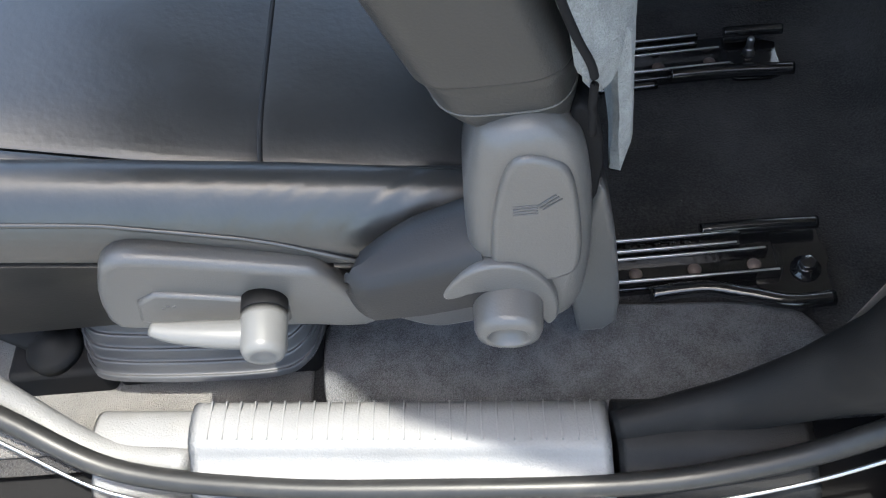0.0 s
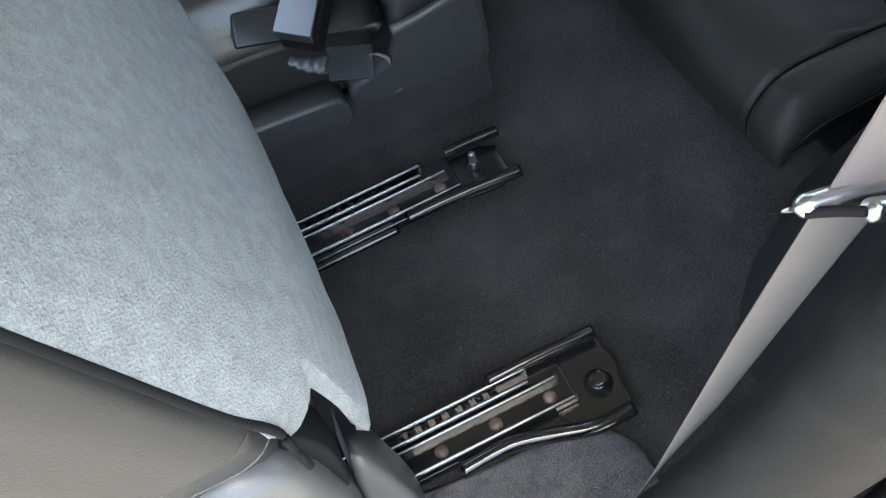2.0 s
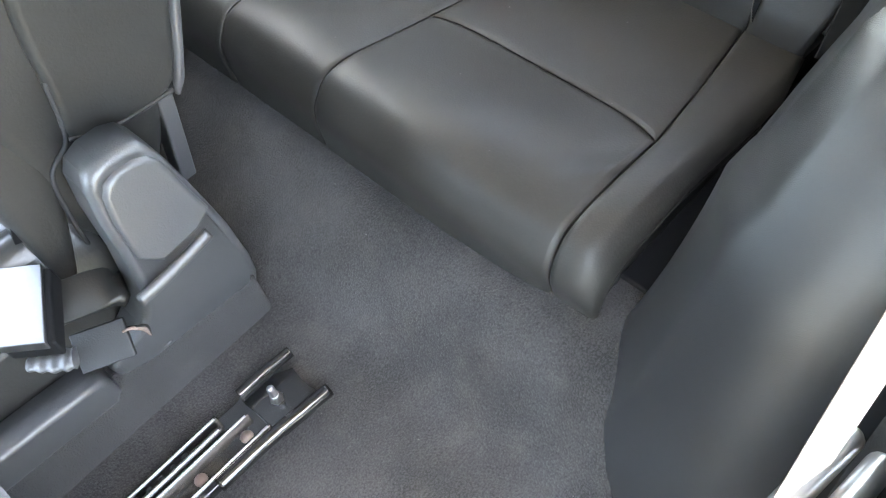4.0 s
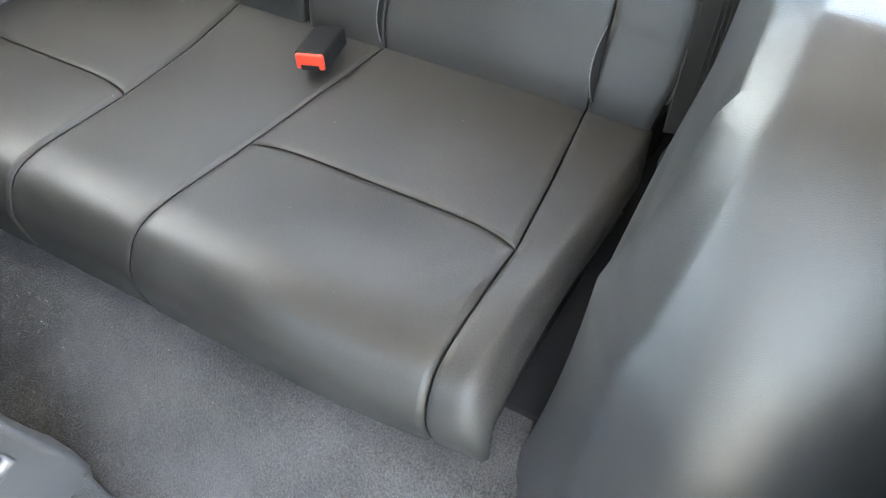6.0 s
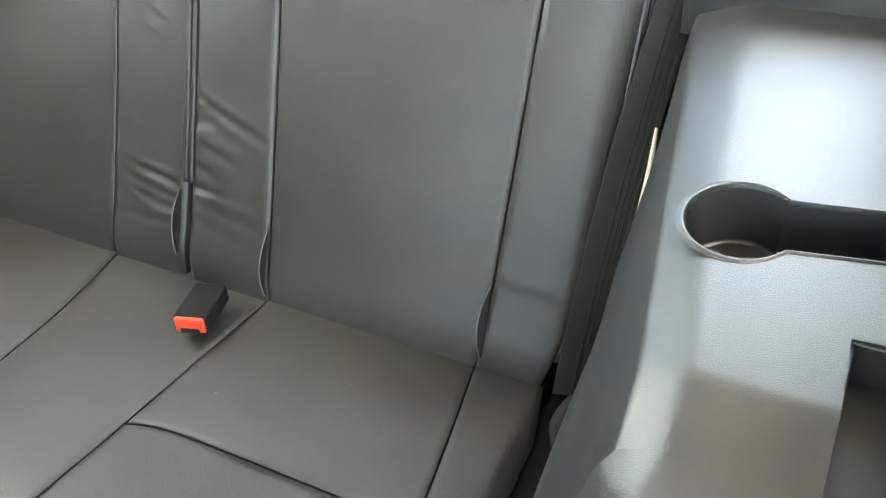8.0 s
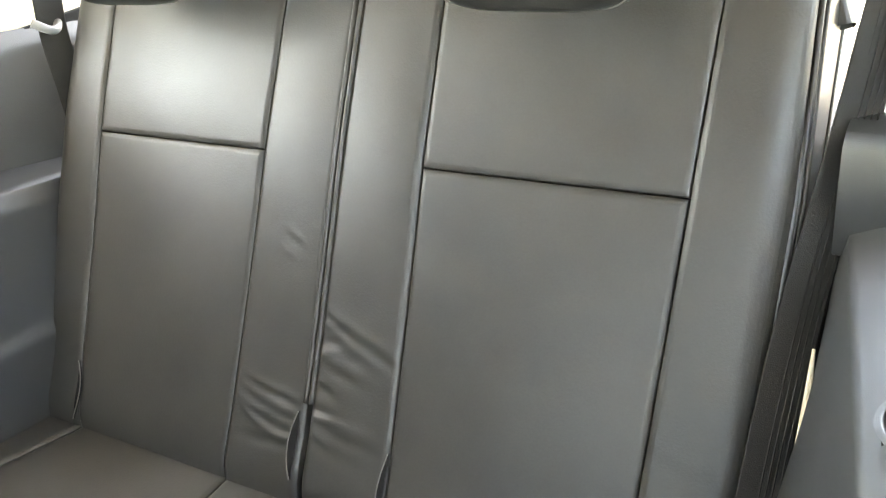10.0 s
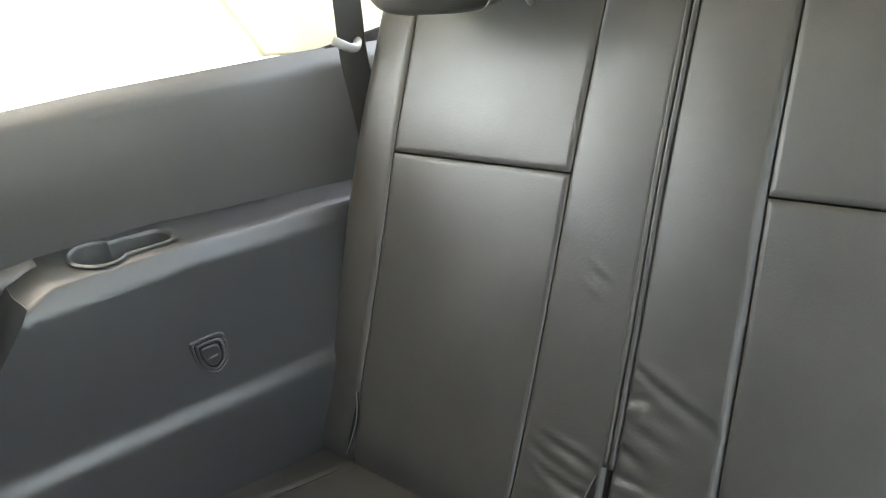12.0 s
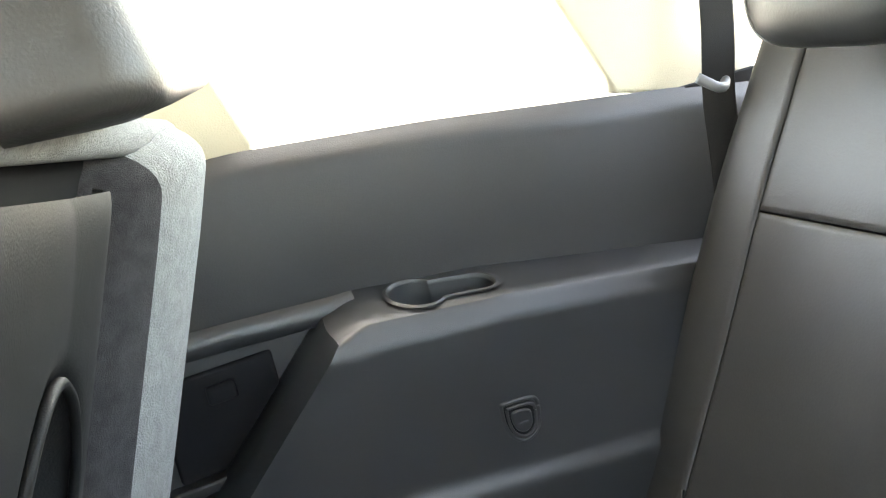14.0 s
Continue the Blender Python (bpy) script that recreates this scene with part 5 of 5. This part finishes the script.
# inboard wing of the backrest: side cover, its hem, and the hard strip along its rear edge
WING = [(0.33, 0.66), (0.40, 0.53), (0.415, 0.40), (0.423, 0.29), (0.46, 0.255), (0.53, 0.28), (0.588, 0.375), (0.672, 0.595), (0.688, 0.66), (0.66, 0.70), (0.45, 0.72), (0.36, 0.71)]
part("side_wing", plate(WING, 0.822, 0.93, 0.030, 6, 2), LEATHER, pseat, "black leather side wing of the backrest")
part("side_cover", plate([(0.482, 0.47), (0.470, 0.425), (0.52, 0.408), (0.59, 0.398), (0.612, 0.43), (0.668, 0.585), (0.676, 0.64), (0.52, 0.66), (0.492, 0.56)], 0.810, 0.85, 0.010, 4, 2), LEATHER, pseat, "sewn side cover with a hem")
part("hem", tube([(0.474, 0.813, 0.432), (0.52, 0.811, 0.412), (0.592, 0.812, 0.402)], 0.0028, 30, 6), LEATHER, pseat)
part("wing_seam", tube([(0.487, 0.815, 0.50), (0.472, 0.817, 0.43), (0.44, 0.822, 0.40), (0.428, 0.826, 0.33), (0.424, 0.83, 0.27)], 0.003, 40, 6), SEAM, pseat)
part("edge_strip", tube([(0.598, 0.822, 0.386), (0.612, 0.818, 0.42), (0.648, 0.818, 0.51), (0.683, 0.82, 0.60), (0.694, 0.83, 0.66)], lambda t: 0.008 * min(1, 0.5 + 8 * t), 40, 10, flat=0.8), PLASTIC_GREY, pseat, "grey plastic strip along the rear edge")
part("wing_strut", plate([(0.552, 0.27), (0.572, 0.27), (0.594, 0.388), (0.574, 0.388)], 0.824, 0.85, 0.003, 2, 0), PLASTIC_GREY, pseat)
part("arch_rim", tube([(pr(y, z) + 0.010, y, z) for y, z in [(1.06 + 0.088 * math.cos(w), 0.65 + 0.103 * math.sin(w)) for w in np.linspace(-0.6, math.pi + 0.6, 30)]], 0.004, 60, 8), PLASTIC_MATT, pseat)
part("top_bar", tube([(pr(y, 0.835) - 0.03, y, 0.83 + 0.145 * (1.57 - y)) for y in np.linspace(0.86, 1.52, 8)], 0.018, 40, 12), FELT, pseat)


def phead_fn(u, v):
    w = 2 * math.pi * u
    c, s = math.cos(w), math.sin(w)
    sq = lambda a, e: math.copysign(abs(a) ** e, a)
    k = max(0.02, 1 - (2 * v - 1) ** 10) ** 0.35 * (1 - 0.16 * v)
    y = 1.195 + 0.138 * sq(s, 0.32) * k
    return (0.735 + 0.327 * (y - 1.195) + 0.065 * sq(c, 0.45) * k - 0.03 * v, y, 0.882 + 0.18 * v)


hr = part("headrest", closed_sheet(phead_fn, 60, 30), LEATHER_BROWN, pseat, "grey leather headrest")
part("seam", tube([phead_fn(0.17, v) for v in np.linspace(0.06, 0.94, 10)], 0.0025, 30, 6), SEAM, hr)

# inboard recliner cover and rail cover


def cov_lean(x, z):
    return float(np.interp(z, [0.0, 0.12, 0.30, 0.32, 0.45], [0.062, 0.036, -0.046, -0.044, -0.018]))


COV = [(0.430, 0.31), (0.441, 0.428), (0.460, 0.453), (0.510, 0.450), (0.524, 0.425), (0.533, 0.37), (0.548, 0.26), (0.572, 0.10), (0.556, 0.03), (0.52, 0.022), (0.352, 0.095), (0.348, 0.165), (0.39, 0.185), (0.412, 0.22)]
part("recliner_cover", plate(COV, 0.752, 0.80, 0.010, 4, 1, cov_lean), PLASTIC_GREY, pseat, "tall dark grey recliner cover")
part("cover_face", plate([(0.440, 0.322), (0.449, 0.418), (0.468, 0.440), (0.508, 0.436), (0.522, 0.415), (0.527, 0.372), (0.536, 0.328)], 0.7465, 0.762, 0.0065, 3, 1, cov_lean), PLASTIC_GREY, pseat)
part("cover_crease", tube([(0.418, 0.704, 0.302), (0.46, 0.7025, 0.306), (0.518, 0.702, 0.316)], 0.0065, 24, 10, flat=1.2), PLASTIC_GREY, pseat)
part("screw_cap", turned([(0.011, 0), (0.011, 0.004), (0.008, 0.005), (0.006, 0.002), (0, 0.002)], Matrix.Translation((0.418, 0.7925, 0.115)) @ rot_to((0, -1, 0.45)), 20), PLASTIC_GREY, pseat)
part("rail_cover", plate([(0.08, 0.13), (0.10, 0.205), (0.30, 0.178), (0.342, 0.168), (0.342, 0.10), (0.30, 0.105)], 0.757, 0.80, 0.008, 3, 1, lambda x, z: 0.02 * (0.18 - z) / 0.1), PLASTIC_GREY, pseat)
part("rail_cover_foot", block(0.0, 0.56, 0.79, 0.83, 0.0, 0.12, 0.01), CARPET, pseat, "dark carpeted foot")
fb = thing("belt_buckle", "silver-faced belt buckle standing beside the passenger cushion", "buckle")
mbk = Matrix.Translation((0.331, 0.764, 0.335)) @ Matrix(((0.71, 0.46, 0, 0), (-0.70, 0.885, 0.1, 0), (0.0, -0.06, 1, 0), (0, 0, 0, 1)))
part("housing", block(-0.026, 0.026, -0.052, 0.052, 0.0, 0.012, 0.0015, 2, mbk), SATIN, fb, "satin silver housing")
part("housing_edge", block(-0.024, 0.034, -0.050, 0.050, -0.016, 0.008, 0.004, 2, mbk), DARK, fb)
part("strap", webbing([(0.246, 0.822, 0.300), (0.307, 0.795, 0.303), (0.369, 0.767, 0.303), (0.402, 0.752, 0.300), (0.416, 0.745, 0.286)], 0.046, (0.25, -0.74, -0.37), 0.016, 40), LEATHER_BLACK, fb, "black padded sleeve of the strap")
part("strap_hem", tube([(0.248, 0.838, 0.309), (0.307, 0.812, 0.312), (0.369, 0.784, 0.312), (0.402, 0.769, 0.309), (0.418, 0.757, 0.295)], 0.0032, 40, 8), LEATHER, fb)
part("cable_end", tube([(0.293, 0.766, 0.270), (0.303, 0.757, 0.268), (0.318, 0.744, 0.266), (0.334, 0.733, 0.266)], lambda t: 0.006 + 0.008 * t ** 0.5 + 0.0012 * math.sin(25 * t), 30, 14, flat=0.6), PLASTIC_GREY, fb, "worn silver-grey cable end")
part("flap", block(-0.030, 0.030, -0.022, 0.022, -0.004, 0.004, 0.002, 2, Matrix.Translation((0.362, 0.728, 0.258)) @ pose(0, 0, 0, 38, 0, -28)), PLASTIC_SLATE, fb, "dark plastic flap")
for k in range(3):
    part("wire", tube([(0.384 + 0.004 * k, 0.722, 0.262), (0.392 + 0.004 * k, 0.712 - 0.002 * k, 0.270), (0.402 + 0.003 * k, 0.706, 0.262), (0.405, 0.702, 0.250)], 0.0016, 20, 6), RIVET if k < 2 else DARK, fb, "thin wire")


fp = thing("belt_buckle", "small buckle with red release button beside the cushion", "buckle")
part("housing", block(0.21, 0.28, 0.99, 1.035, 0.315, 0.345, 0.006), DARK, fp)
part("red_button", block(0.282, 0.291, 0.995, 1.03, 0.32, 0.342, 0.002), RED, fp, "red release button")

# ---------------- driver's belt ----------------
dbelt = thing("seat_belt", "pale beige driver's seat belt webbing with chrome tongue", "seat belt")
part("webbing", webbing([(0.425, 0.123, 0.13), (0.442, 0.111, 0.24), (0.464, 0.099, 0.365), (0.497, 0.09, 0.519), (0.521, 0.079, 0.651), (0.531, 0.077, 0.69), (0.563, 0.074, 0.83), (0.60, 0.07, 1.0), (0.62, 0.06, 1.15)], 0.047, (1, 0, 0), n=80,
     twist=lambda t: (1.0, float(np.interp(t, [0, 0.1, 0.22, 0.38, 0.52, 1], [0.42, 0.36, 0.14, -0.04, -0.17, -0.2])), 0.0)), BELT_LIGHT, dbelt)
round_end = lambda t: 0.0068 * min(1, (max(0, min(t, 1 - t)) / 0.06 + 0.05) ** 0.5)
part("tongue", tube([(0.492, 0.080, 0.678), (0.495, 0.090, 0.660), (0.500, 0.103, 0.636)], lambda t: 0.013 - 0.004 * t, 30, 14, flat=0.16), STEEL_BLACK, dbelt, "chrome belt tongue")
part("tongue_loop", tube([(0.484, 0.080, 0.682), (0.515, 0.078, 0.674), (0.547, 0.076, 0.663), (0.576, 0.074, 0.651)], round_end, 40, 14), CHROME, dbelt, "chrome loop of the tongue")
part("tongue_loop", tube([(0.511, 0.060, 0.685), (0.541, 0.059, 0.669), (0.571, 0.058, 0.651)], round_end, 40, 14), CHROME, dbelt, "chrome loop of the tongue")
part("tongue_slot_cover", tube([(0.488, 0.076, 0.680), (0.500, 0.068, 0.683), (0.512, 0.060, 0.684)], 0.0030, 16, 10), DARK, dbelt)

# raised carpet mat behind the sill
mat_out = [(-0.158, 0.30), (-0.162, 0.20), (-0.150, 0.142), (-0.11, 0.128), (0.19, 0.108), (0.38, 0.10), (0.46, 0.125), (0.475, 0.20), (0.43, 0.255), (0.20, 0.268), (0.0, 0.30)]
mo = smooth_outline(mat_out, 2)
bm = bmesh.new()
f = bm.faces.new([bm.verts.new((x, y, 0.002)) for x, y in mo])
g = bmesh.ops.extrude_face_region(bm, geom=[f])
bmesh.ops.translate(bm, verts=[v for v in g["geom"] if isinstance(v, bmesh.types.BMVert)], vec=(0, 0, 0.012))
top = [e for e in bm.edges if e.verts[0].co.z > 0.01 and e.verts[1].co.z > 0.01]
bmesh.ops.bevel(bm, geom=top, offset=0.009, segments=3, profile=0.5, affect="EDGES", clamp_overlap=True)
fm = part("floor_mat", bm, MAT)
tagged(fm, "grey pile carpet mat lying on the floor", "floor mat")

# pale lint specks on carpet and leather
random.seed(4)
spots = [(random.uniform(-0.1, 0.62), random.uniform(0.2, 0.72), 0.0) for _ in range(34)] + [(random.uniform(0.60, 0.72), random.uniform(0.4, 0.9), 0.0) for _ in range(12)]
for y, v in ((0.62, 0.12), (0.53, 0.27), (0.70, 0.36), (0.58, 0.44), (0.76, 0.2), (1.05, 0.3), (0.87, 0.42)):
    x, y, z = cushion_S(y, v)
    spots.append((x, y, z + 0.0095))
verts, faces = [], []
for x, y, z in spots:
    w, r = random.uniform(0, 6.3), random.uniform(0.0006, 0.0014)
    z = z if z else floor_z(x, y) + 0.0025
    k = len(verts)
    for a in range(5):
        q = r * random.uniform(0.6, 1.4)
        verts.append((x + q * math.cos(w + 1.26 * a), y + q * math.sin(w + 1.26 * a), z + random.uniform(0, 0.001)))
    verts.append((x, y, z + 0.0012))
    faces += [(k + a, k + (a + 1) % 5, k + 5) for a in range(5)]
lint = part("lint_specks", mesh_from("lint", verts, faces), PIPING)
tagged(lint, "tiny pale lint specks on dark carpet and rear cushion", "lint", kind="stuff")

front_mat = part("floor_mat", block(-0.95, -0.172, 0.118, 0.60, 0.0, 0.011, 0.004, 2), MAT_PALE)
tagged(front_mat, "pale beige-grey pile carpet of the driver's footwell", "floor mat")
